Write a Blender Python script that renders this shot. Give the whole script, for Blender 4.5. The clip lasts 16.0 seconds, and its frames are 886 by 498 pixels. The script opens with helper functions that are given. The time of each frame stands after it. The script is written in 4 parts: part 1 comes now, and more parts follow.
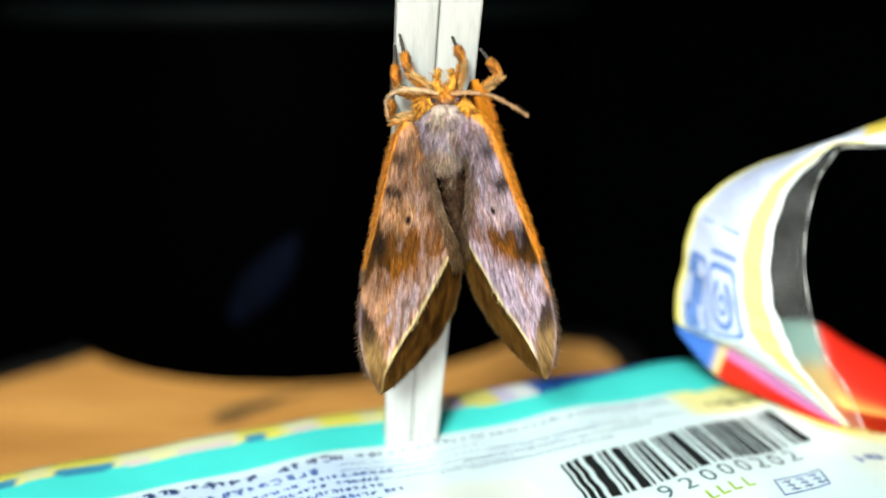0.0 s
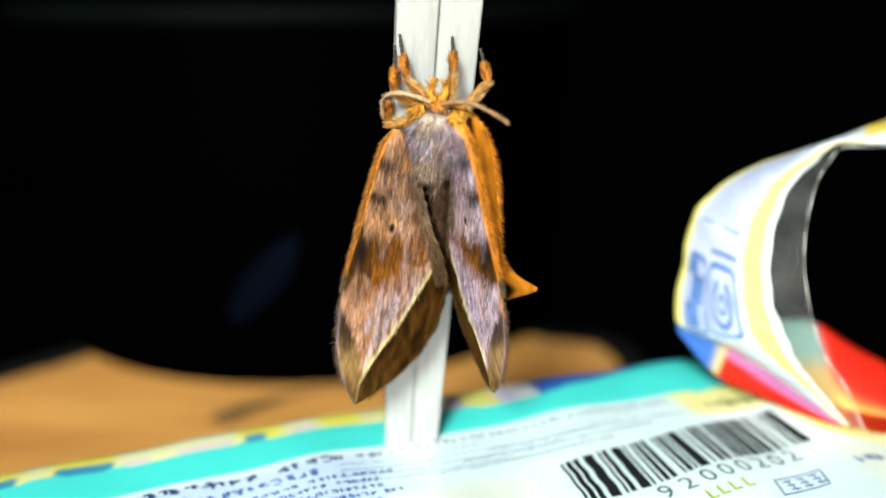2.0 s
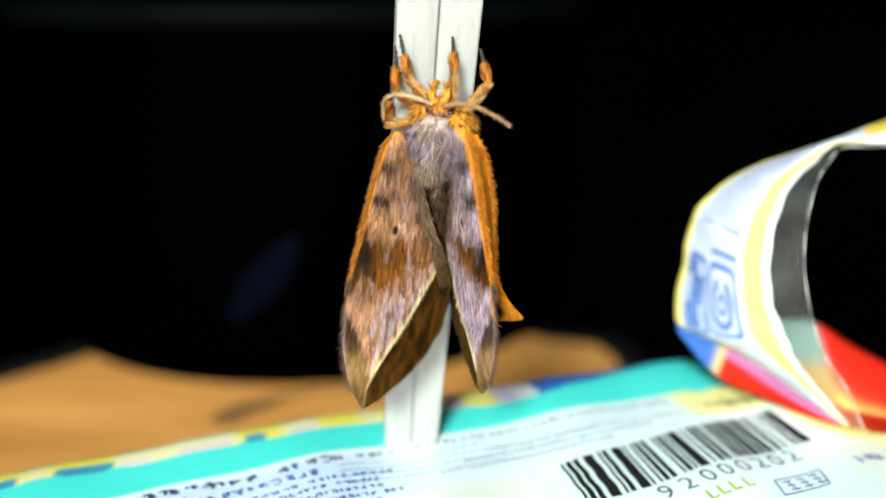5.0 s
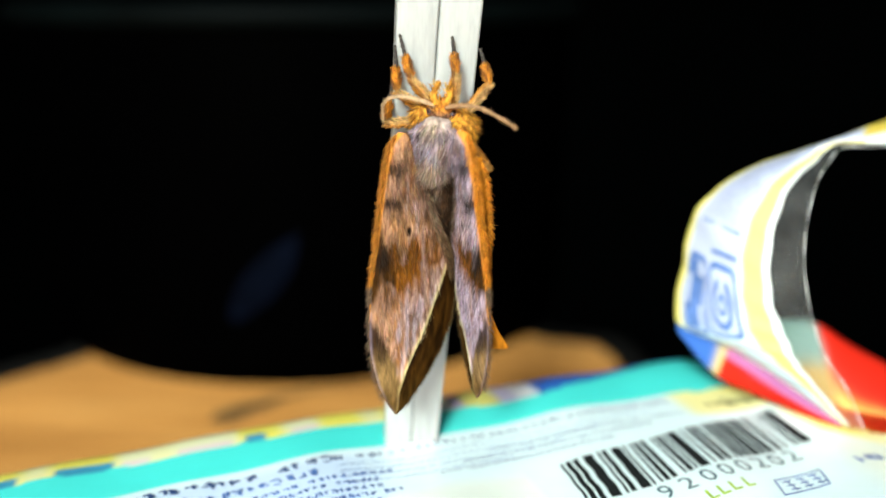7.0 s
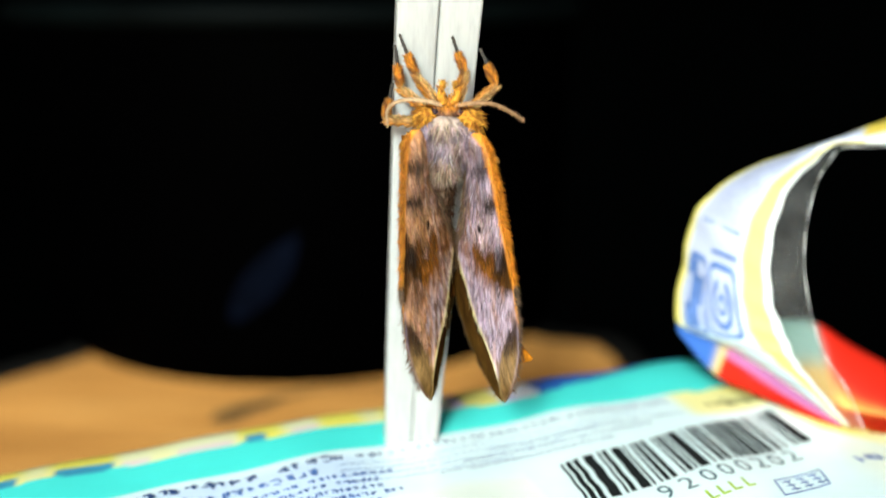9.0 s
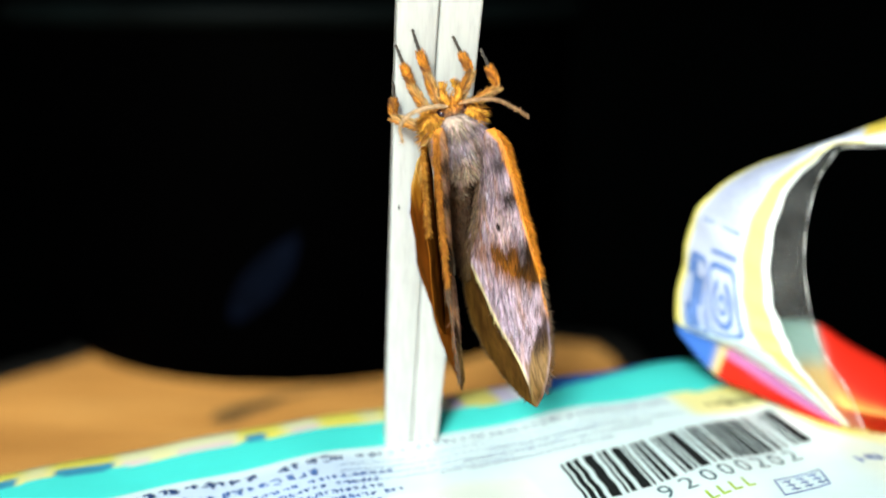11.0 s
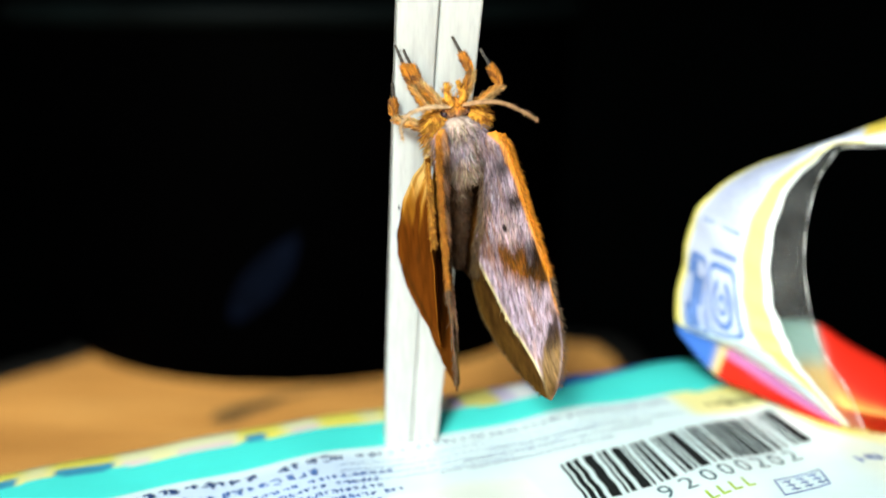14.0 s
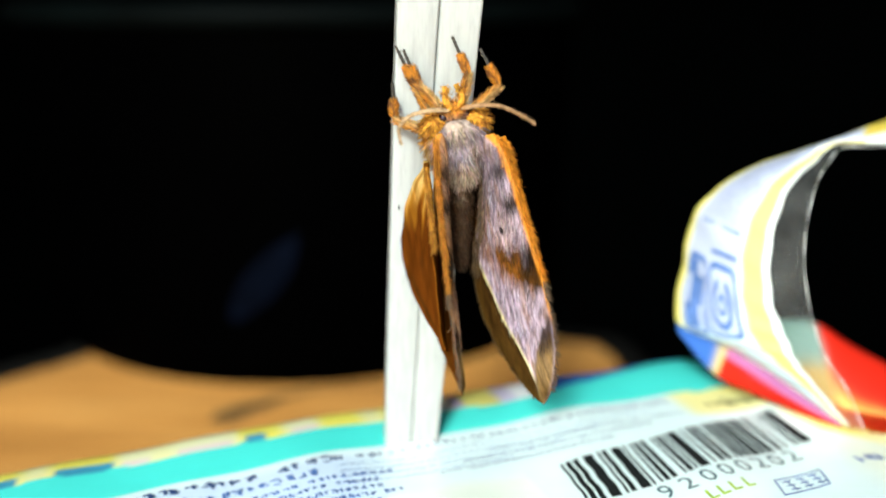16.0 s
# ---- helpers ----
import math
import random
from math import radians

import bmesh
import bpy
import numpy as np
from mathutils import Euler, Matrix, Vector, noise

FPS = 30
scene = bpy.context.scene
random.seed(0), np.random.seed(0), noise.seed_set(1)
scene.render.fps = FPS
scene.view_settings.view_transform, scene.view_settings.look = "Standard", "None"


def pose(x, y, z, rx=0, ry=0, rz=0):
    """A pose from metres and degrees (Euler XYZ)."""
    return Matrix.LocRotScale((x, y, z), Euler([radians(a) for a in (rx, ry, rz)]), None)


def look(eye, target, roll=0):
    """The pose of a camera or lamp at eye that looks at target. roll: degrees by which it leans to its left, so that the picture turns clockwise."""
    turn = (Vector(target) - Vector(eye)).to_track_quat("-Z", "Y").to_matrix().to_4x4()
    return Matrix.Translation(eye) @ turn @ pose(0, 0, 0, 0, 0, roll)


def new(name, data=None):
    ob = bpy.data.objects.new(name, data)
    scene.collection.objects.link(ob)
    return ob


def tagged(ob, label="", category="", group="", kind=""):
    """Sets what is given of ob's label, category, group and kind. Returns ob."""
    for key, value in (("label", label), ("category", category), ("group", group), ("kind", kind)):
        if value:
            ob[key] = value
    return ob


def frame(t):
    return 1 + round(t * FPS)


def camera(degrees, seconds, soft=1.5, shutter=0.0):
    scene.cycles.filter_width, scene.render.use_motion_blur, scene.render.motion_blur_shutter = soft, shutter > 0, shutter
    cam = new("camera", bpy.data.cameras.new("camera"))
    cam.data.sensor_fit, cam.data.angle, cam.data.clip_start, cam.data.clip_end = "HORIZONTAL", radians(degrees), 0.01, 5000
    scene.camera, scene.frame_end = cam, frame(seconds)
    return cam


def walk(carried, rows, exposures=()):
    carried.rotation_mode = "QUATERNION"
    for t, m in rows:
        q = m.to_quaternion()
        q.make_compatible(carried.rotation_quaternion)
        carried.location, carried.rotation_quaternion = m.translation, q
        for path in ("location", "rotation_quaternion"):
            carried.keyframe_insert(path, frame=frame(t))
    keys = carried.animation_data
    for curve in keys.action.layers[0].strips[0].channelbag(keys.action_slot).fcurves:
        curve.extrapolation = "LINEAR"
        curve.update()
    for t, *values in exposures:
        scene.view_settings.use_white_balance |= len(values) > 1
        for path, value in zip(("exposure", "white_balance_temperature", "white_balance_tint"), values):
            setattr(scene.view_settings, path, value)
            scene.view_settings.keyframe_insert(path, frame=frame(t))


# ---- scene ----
MM = 0.001
cam = camera(50, 16.0, soft=1.6, shutter=0.5)
cam.data.dof.use_dof, cam.data.dof.focus_distance, cam.data.dof.aperture_fstop = True, 0.082, 11.5
eye = pose(0, 0, 0.071, 75, 0, 0)
walk(cam, [(0, eye), (16, eye)])

# ---- light: low sun through an added opening behind the camera ----
SUN_AZ, SUN_EL = 12.0, 28.0      # degrees to the left of the camera's back, and above the horizon
sun_from = Vector((-math.sin(radians(SUN_AZ)) * math.cos(radians(SUN_EL)), -math.cos(radians(SUN_AZ)) * math.cos(radians(SUN_EL)), math.sin(radians(SUN_EL))))
world = bpy.data.worlds.new("sky")
scene.world = world
world.use_nodes = True
wn = world.node_tree
sky = wn.nodes.new("ShaderNodeTexSky")
sky.sky_type, sky.sun_disc = "NISHITA", False
sky.sun_elevation, sky.sun_rotation = radians(SUN_EL), radians(180 + SUN_AZ)
wn.nodes["Background"].inputs["Strength"].default_value = 0.15
wn.links.new(sky.outputs[0], wn.nodes["Background"].inputs["Color"])
sun = new("sun", bpy.data.lights.new("sun", "SUN"))
sun.data.energy, sun.data.angle, sun.data.color = 3.0, radians(12), (0.88, 1.0, 0.95)
sun.matrix_world = look(sun_from * 3, (0, 0, 0))
scene.view_settings.exposure = 1.2


# ---- materials ----
def material(name, rough=0.6, spec=0.4):
    m = bpy.data.materials.new(name)
    m.use_nodes = True
    b = m.node_tree.nodes["Principled BSDF"]
    b.inputs["Roughness"].default_value = rough
    b.inputs["Specular IOR Level"].default_value = spec
    return m, m.node_tree, b


def noise_node(nt, scale, detail=4.0, stretch=(1, 1, 1), coord="Object", rough=0.55):
    tc = nt.nodes.new("ShaderNodeTexCoord")
    mp = nt.nodes.new("ShaderNodeMapping")
    mp.inputs["Scale"].default_value = stretch
    nz = nt.nodes.new("ShaderNodeTexNoise")
    nz.inputs["Scale"].default_value, nz.inputs["Detail"].default_value = scale, detail
    nz.inputs["Roughness"].default_value = rough
    nt.links.new(tc.outputs[coord], mp.inputs[0])
    nt.links.new(mp.outputs[0], nz.inputs["Vector"])
    return nz


def ramp(nt, fac, stops):
    r = nt.nodes.new("ShaderNodeValToRGB")
    e = r.color_ramp.elements
    while len(e) < len(stops):
        e.new(0.5)
    for k, (p, c) in zip(e, stops):
        k.position, k.color = p, (*c, 1)
    nt.links.new(fac, r.inputs[0])
    return r


def mixed(nt, fac, a, b, kind="MIX"):
    m = nt.nodes.new("ShaderNodeMix")
    m.data_type, m.blend_type = "RGBA", kind
    for k, v in ((0, fac), (6, a), (7, b)):
        if isinstance(v, (int, float)):
            m.inputs[k].default_value = v
        elif isinstance(v, tuple):
            m.inputs[k].default_value = (*v, 1)
        else:
            nt.links.new(v, m.inputs[k])
    return m.outputs[2]


def bump(nt, b, height, strength, dist):
    n = nt.nodes.new("ShaderNodeBump")
    n.inputs["Strength"].default_value, n.inputs["Distance"].default_value = strength, dist
    nt.links.new(height, n.inputs["Height"])
    nt.links.new(n.outputs[0], b.inputs["Normal"])


def plain(name, c, rough=0.6, vary=0.25, scale=900, stretch=(1, 1, 1), rel=0.3, dist=0.0001, spec=0.4, coat=0.0):
    m, nt, b = material(name, rough, spec)
    nz = noise_node(nt, scale, 5, stretch)
    lo, hi = tuple(x * (1 - vary) for x in c), tuple(min(1, x * (1 + vary)) for x in c)
    r = ramp(nt, nz.outputs[0], [(0.3, lo), (0.7, hi)])
    big = noise_node(nt, scale / 9, 3, stretch)
    rb = ramp(nt, big.outputs[0], [(0.3, (1 - vary * 0.6,) * 3), (0.7, (1, 1, 1))])
    nt.links.new(mixed(nt, 1.0, r.outputs[0], rb.outputs[0], "MULTIPLY"), b.inputs["Base Color"])
    bump(nt, b, nz.outputs[0], rel, dist)
    b.inputs["Coat Weight"].default_value = coat
    return m


def tinted(name, rough, streak, rel, dist, vary=0.35, spec=0.3, sheen=0.0, through_light=0.0, coat=0.0, gain=1.0):
    """A surface whose pattern is in the mesh's colour layer, with streaks of grain over it."""
    m, nt, b = material(name, rough, spec)
    at = nt.nodes.new("ShaderNodeVertexColor")
    at.layer_name = "pattern"
    nz = noise_node(nt, 1000, 6, streak)
    r = ramp(nt, nz.outputs[0], [(0.28, (gain * (1 - vary),) * 3), (0.72, (gain * (1 + vary),) * 3)])
    col = mixed(nt, 1.0, at.outputs[0], r.outputs[0], "MULTIPLY")
    nt.links.new(col, b.inputs["Base Color"])
    bump(nt, b, nz.outputs[0], rel, dist)
    b.inputs["Sheen Weight"].default_value = sheen
    b.inputs["Sheen Roughness"].default_value = 0.4
    b.inputs["Coat Weight"].default_value = coat
    b.inputs["Coat Roughness"].default_value = 0.25
    if through_light:
        tr = nt.nodes.new("ShaderNodeBsdfTranslucent")
        nt.links.new(col, tr.inputs[0])
        mx = nt.nodes.new("ShaderNodeMixShader")
        mx.inputs[0].default_value = through_light
        nt.links.new(b.outputs[0], mx.inputs[1])
        nt.links.new(tr.outputs[0], mx.inputs[2])
        nt.links.new(mx.outputs[0], nt.nodes["Material Output"].inputs[0])
    return m


def wood():
    m, nt, b = material("table_wood", 0.5, 0.35)
    grain = noise_node(nt, 60, 8, (0.35, 4.0, 1), rough=0.65)
    fine = noise_node(nt, 500, 4, (0.12, 4.0, 1))
    cloud = noise_node(nt, 16, 4, (0.6, 1.6, 1))
    r = ramp(nt, grain.outputs[0], [(0.25, (0.46, 0.19, 0.042)), (0.5, (0.74, 0.335, 0.082)), (0.78, (0.88, 0.46, 0.14))])
    f = ramp(nt, fine.outputs[0], [(0.3, (0.82, 0.8, 0.78)), (0.65, (1, 1, 1))])
    c = ramp(nt, cloud.outputs[0], [(0.35, (0.78, 0.74, 0.7)), (0.65, (1.05, 1.05, 1.05))])
    col = mixed(nt, 1.0, mixed(nt, 1.0, r.outputs[0], f.outputs[0], "MULTIPLY"), c.outputs[0], "MULTIPLY")
    nt.links.new(col, b.inputs["Base Color"])
    bump(nt, b, fine.outputs[0], 0.2, 0.0004)
    return m


def stick_material():
    m, nt, b = material("bleached_wood", 0.42, 0.45)
    nz = noise_node(nt, 420, 6, (5, 5, 0.12), rough=0.6)
    r = ramp(nt, nz.outputs[0], [(0.25, (0.28, 0.288, 0.278)), (0.6, (0.352, 0.36, 0.35))])
    nt.links.new(r.outputs[0], b.inputs["Base Color"])
    bump(nt, b, nz.outputs[0], 0.12, 0.0001)
    b.inputs["Subsurface Weight"].default_value = 0.15
    b.inputs["Subsurface Radius"].default_value = (0.002, 0.002, 0.0018)
    return m


def film_material():
    """Clear seal film."""
    m, nt, b = material("clear_film", 0.12, 0.5)
    b.inputs["Base Color"].default_value = (0.9, 0.92, 0.9, 1)
    tp = nt.nodes.new("ShaderNodeBsdfTransparent")
    mx = nt.nodes.new("ShaderNodeMixShader")
    nz = noise_node(nt, 300, 4)
    r = ramp(nt, nz.outputs[0], [(0.3, (0.99,) * 3), (0.75, (0.965,) * 3)])
    nt.links.new(r.outputs[0], mx.inputs[0])
    nt.links.new(b.outputs[0], mx.inputs[1])
    nt.links.new(tp.outputs[0], mx.inputs[2])
    nt.links.new(mx.outputs[0], nt.nodes["Material Output"].inputs[0])
    return m


WOOD = wood()
STICK = stick_material()
FILM = film_material()
WING = tinted("wing_scales", 0.62, (2.0, 2.0, 0.42), 0.6, 0.00012, 0.36, 0.0, 0.0, 0.05, gain=1.02)
WING_UNDER = tinted("wing_underside", 0.65, (1.5, 1.5, 0.3), 0.5, 0.0001, 0.4, 0.0, 0.0, 0.42, gain=0.95)
FUR = tinted("moth_fur", 0.75, (2.2, 2.2, 0.6), 0.8, 0.0002, 0.35, 0.06, 0.05, 0.1, gain=1.02)
PRINT = tinted("printed_foil", 0.32, (0.12, 0.12, 0.12), 0.25, 0.0006, 0.05, 0.5, 0.0, 0.0, 0.15)
PRINT_DULL = tinted("printed_foil_dull", 0.6, (0.12, 0.12, 0.12), 0.2, 0.0006, 0.05, 0.15)
PRINT_BACK = plain("foil_inside", (0.62, 0.62, 0.60), 0.3, 0.1, 300)
INK = plain("navy_ink", (0.035, 0.07, 0.19), 0.6, 0.3, 2500)
DIGIT_INK = plain("grey_green_ink", (0.07, 0.13, 0.15), 0.6, 0.3, 2500)
FADED_INK = plain("faded_blue_ink", (0.42, 0.45, 0.68), 0.45, 0.35, 1500)
INK_PALE = plain("pale_blue_ink", (0.10, 0.19, 0.46), 0.45, 0.35, 1500)
BLACK_INK = plain("black_ink", (0.012, 0.014, 0.014), 0.7, 0.3, 2500, spec=0.08)
GREEN_INK = plain("green_ink", (0.35, 0.5, 0.03), 0.45, 0.3, 2000)
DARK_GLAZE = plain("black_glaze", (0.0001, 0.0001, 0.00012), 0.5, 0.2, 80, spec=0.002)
# near-black wall colour stands in for the deep shade of the background
SHADE = plain("room_shade_black", (0.0002, 0.00025, 0.00025), 0.95, 0.3, 3, spec=0.0)
# near-black colour for the far part of the table that lies in shade
SHADE_BAND = plain("shade_band", (0.010, 0.009, 0.008), 0.9, 0.5, 160, rel=0.6, dist=0.0006, spec=0.05)
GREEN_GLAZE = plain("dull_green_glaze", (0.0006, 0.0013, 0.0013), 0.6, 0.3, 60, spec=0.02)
# colour of the painted reflection on the pot
BLUE_REFLECTION = plain("painted_blue_reflection", (0.0007, 0.0015, 0.0044), 0.6, 0.4, 90, spec=0.01)
EYE = plain("moth_eye", (0.02, 0.012, 0.02), 0.2, 0.2, 3000)


# ---- mesh helpers ----
def linked(name, bm, mats, parent=None, label="", smooth=True):
    me = bpy.data.meshes.new(name)
    bm.to_mesh(me)
    bm.free()
    for m in mats if isinstance(mats, (list, tuple)) else [mats]:
        me.materials.append(m)
    if smooth:
        me.shade_smooth()
    ob = new(name, me)
    ob.parent = parent
    return tagged(ob, label)


part = linked


def thing(name, label, category, m=None, group="", kind=""):
    e = new(name)
    e.empty_display_size = 0.005
    if m is not None:
        e.matrix_world = m
    return tagged(e, label, category, group, kind)


def shell(rows, thick, colour=None, back=None):
    """A sheet with thickness over a grid of points; the front looks along the first row x the first column."""
    bm = bmesh.new()
    lay = bm.loops.layers.float_color.new("pattern")
    n, k = len(rows), len(rows[0])
    P = np.array([[tuple(p) for p in r] for r in rows])
    du, dv = np.gradient(P, axis=0), np.gradient(P, axis=1)
    N = np.cross(du, dv)
    N /= np.linalg.norm(N, axis=2, keepdims=True) + 1e-12
    top = [[bm.verts.new(P[i, j]) for j in range(k)] for i in range(n)]
    low = [[bm.verts.new(P[i, j] - N[i, j] * thick) for j in range(k)] for i in range(n)]
    ct = [[colour(i, j) if colour else (0.8, 0.8, 0.8) for j in range(k)] for i in range(n)]
    cb = [[back(i, j) if back else ct[i][j] for j in range(k)] for i in range(n)]

    def quad(vs, cs, mi):
        f = bm.faces.new(vs)
        f.material_index = mi
        for lp, c in zip(f.loops, cs):
            lp[lay] = (*c, 1)
    for i in range(n - 1):
        for j in range(k - 1):
            ix = ((i, j), (i + 1, j), (i + 1, j + 1), (i, j + 1))
            quad([top[a][b] for a, b in ix], [ct[a][b] for a, b in ix], 0)
            quad([low[a][b] for a, b in reversed(ix)], [cb[a][b] for a, b in reversed(ix)], 1)
    rim = [(0, j) for j in range(k)] + [(i, k - 1) for i in range(1, n)] + [(n - 1, j) for j in range(k - 2, -1, -1)] + [(i, 0) for i in range(n - 2, 0, -1)]
    for a, b in zip(rim, rim[1:] + rim[:1]):
        vs = [top[a[0]][a[1]], top[b[0]][b[1]], low[b[0]][b[1]], low[a[0]][a[1]]]
        quad(vs, [ct[a[0]][a[1]], ct[b[0]][b[1]], cb[b[0]][b[1]], cb[a[0]][a[1]]], 0)
    return bm


def paint(bm, fn):
    lay = bm.loops.layers.float_color.get("pattern") or bm.loops.layers.float_color.new("pattern")
    for f in bm.faces:
        for lp in f.loops:
            lp[lay] = (*fn(lp.vert.co), 1)


def smoothed(pts, steps):
    """Catmull-Rom through points (tuples of any length)."""
    pts = [np.array(p, float) for p in pts]
    pts = [2 * pts[0] - pts[1]] + pts + [2 * pts[-1] - pts[-2]]
    out = []
    for i in range(1, len(pts) - 2):
        a, b, c, d = pts[i - 1:i + 3]
        for s in range(steps):
            t = s / steps
            out.append(0.5 * (2 * b + (c - a) * t + (2 * a - 5 * b + 4 * c - d) * t * t + (3 * b - a - 3 * c + d) * t ** 3))
    out.append(pts[-2])
    return out


def tube(bm, path, radii, sides=10, flat=1.0):
    """A round tapering limb along points."""
    rings = []
    path = [Vector(p) for p in path]
    side = None
    for i, p in enumerate(path):
        d = (path[min(i + 1, len(path) - 1)] - path[max(i - 1, 0)]).normalized()
        if side is None:
            side = d.orthogonal().normalized()
        side = (side - d * side.dot(d)).normalized()
        up = d.cross(side)
        rings.append([bm.verts.new(p + (side * math.cos(a) + up * math.sin(a) * flat) * radii[i]) for a in (2 * math.pi * k / sides for k in range(sides))])
    for a, b in zip(rings, rings[1:]):
        for k in range(sides):
            bm.faces.new((a[k], a[(k + 1) % sides], b[(k + 1) % sides], b[k]))
    bm.faces.new(list(reversed(rings[0])))
    bm.faces.new(rings[-1])


def hairs(bm, roots, length, width, rng, lay=None, colour=None, curl=0.3):
    """Hairs as thin three-sided spikes; roots: point, direction."""
    for p, d in roots:
        p, d = Vector(p), Vector(d).normalized()
        L = length * rng.uniform(0.55, 1.25)
        s = d.orthogonal().normalized()
        s.rotate(Matrix.Rotation(rng.uniform(0, 6.28), 3, d))
        u = d.cross(s)
        mid = p + d * L * 0.55 + s * L * curl * rng.uniform(0, 0.4)
        tip = p + d * L + s * L * curl * rng.uniform(0.2, 1.0)
        w = width * rng.uniform(0.7, 1.3)
        a = [bm.verts.new(p + (s * math.cos(k) + u * math.sin(k)) * w) for k in (0, 2.1, 4.2)]
        b = [bm.verts.new(mid + (s * math.cos(k) + u * math.sin(k)) * w * 0.7) for k in (0, 2.1, 4.2)]
        t = bm.verts.new(tip)
        c = colour(p) if colour else (0.5, 0.4, 0.3)
        v = rng.choice((0.45, 0.75, 0.95, 1.2, 1.6))
        c = tuple(x * v * rng.uniform(0.85, 1.15) for x in c)
        for k in range(3):
            for f in (bm.faces.new((a[k], a[(k + 1) % 3], b[(k + 1) % 3], b[k])), bm.faces.new((b[k], b[(k + 1) % 3], t))):
                if lay:
                    for lp in f.loops:
                        lp[lay] = (*c, 1)


def box(bm, lo, hi):
    vs = [bm.verts.new((x, y, z)) for x in (lo[0], hi[0]) for y in (lo[1], hi[1]) for z in (lo[2], hi[2])]
    for f in ((0, 1, 3, 2), (4, 6, 7, 5), (0, 4, 5, 1), (2, 3, 7, 6), (0, 2, 6, 4), (1, 5, 7, 3)):
        bm.faces.new([vs[i] for i in f])


def lerp(a, b, t):
    return tuple(x + (y - x) * t for x, y in zip(a, b))


def step(x, a, b):
    t = max(0.0, min(1.0, (x - a) / (b - a)))
    return t * t * (3 - 2 * t)


def interp(x, table):
    return float(np.interp(x, [p[0] for p in table], [p[1] for p in table]))


# ---- the place: table, and the dark room added round it ----
def build_place():
    # the wavy far outline follows where the table top falls into shade
    rim = smoothed([(-0.30, -0.22), (-0.32, 0.02), (-0.2, 0.092), (-0.135, 0.128), (-0.108, 0.155), (-0.095, 0.169), (-0.0835, 0.180), (-0.073, 0.192), (-0.05, 0.210), (0, 0.208), (0.024, 0.1985), (0.0335, 0.195), (0.0378, 0.1875), (0.0395, 0.177), (0.055, 0.160), (0.11, 0.13), (0.24, 0.06), (0.3, -0.1), (0.24, -0.22), (0, -0.25), (-0.30, -0.22)], 6)[:-1]
    bm = bmesh.new()
    rings = []
    c = np.mean(rim, axis=0)
    rng = random.Random(5)
    rough = [0.0008 * rng.uniform(-1, 1) for p in rim]
    # outer rings take the near-black band: shade put into the colour
    for inset, z in ((0.010, 0), (0.006, -0.0003), (0.002, -0.0008), (-0.003, -0.002), (-0.009, -0.003), (-0.015, -0.0045), (-0.018, -0.010), (-0.016, -0.03), (-0.012, -0.034)):
        rings.append([bm.verts.new((*(p + (c - p) / np.linalg.norm(c - p) * (inset + 0.004 + (r if inset < 0.01 else 0))), z)) for p, r in zip(rim, rough)])
    n = len(rim)
    for q, (a, b) in enumerate(zip(rings, rings[1:])):
        for k in range(n):
            bm.faces.new((a[k], b[k], b[(k + 1) % n], a[(k + 1) % n])).material_index = 1 if q > 1 else 0
    bm.faces.new(rings[0])
    bm.faces.new(list(reversed(rings[-1])))
    bmesh.ops.recalc_face_normals(bm, faces=bm.faces[:])
    t = tagged(linked("table_top", bm, [WOOD, SHADE_BAND], None, "", True), "warm brown wooden table top, its wavy dark edge painted in place of shade", "table", kind="structure")
    # a dark knot in the wood
    m, nt, b = material("wood_knot", 0.6, 0.3)
    nz = noise_node(nt, 300, 5, (0.3, 2, 1))
    r = ramp(nt, nz.outputs[0], [(0.3, (0.06, 0.038, 0.018)), (0.7, (0.15, 0.085, 0.03))])
    nt.links.new(r.outputs[0], b.inputs["Base Color"])
    bm = bmesh.new()
    rng = random.Random(4)
    path = smoothed([(-40, 151.5, 0), (-36, 153.5, 0), (-31, 158, 0), (-25, 163, 0), (-18, 165, 0), (-9, 165, 0)], 8)
    wid = [0.4 + 2.6 * math.exp(-((i - 9) / 9) ** 2) + 0.5 * (1 - i / 40) for i in range(len(path))]
    prev = None
    for p, w in zip(path, wid):
        w *= rng.uniform(0.8, 1.2)
        cur = (bm.verts.new((p[0] * MM, (p[1] + w) * MM, 0.0002)), bm.verts.new((p[0] * MM, (p[1] - w) * MM, 0.0002)))
        if prev:
            bm.faces.new((prev[0], prev[1], cur[1], cur[0]))
        prev = cur
    part("knot", bm, m, t, "dark wood knot")
    # dark room added round the table to block sky; opening behind camera passes sun
    t = (1.25 + 0.09) / -sun_from.y
    wx, wz, half = sun_from.x * t, 0.04 + sun_from.z * t, 0.95
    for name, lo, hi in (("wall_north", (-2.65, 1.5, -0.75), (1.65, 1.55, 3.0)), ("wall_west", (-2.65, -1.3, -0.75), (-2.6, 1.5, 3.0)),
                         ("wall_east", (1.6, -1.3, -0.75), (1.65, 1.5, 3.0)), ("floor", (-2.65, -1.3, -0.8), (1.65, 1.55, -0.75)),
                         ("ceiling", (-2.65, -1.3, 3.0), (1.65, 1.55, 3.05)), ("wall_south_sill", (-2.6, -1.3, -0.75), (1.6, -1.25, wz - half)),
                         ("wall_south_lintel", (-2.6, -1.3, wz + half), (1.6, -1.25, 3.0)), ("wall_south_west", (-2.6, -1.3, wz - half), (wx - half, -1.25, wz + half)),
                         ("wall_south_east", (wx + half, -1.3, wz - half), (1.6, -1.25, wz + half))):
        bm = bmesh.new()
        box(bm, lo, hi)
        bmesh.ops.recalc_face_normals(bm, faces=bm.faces[:])
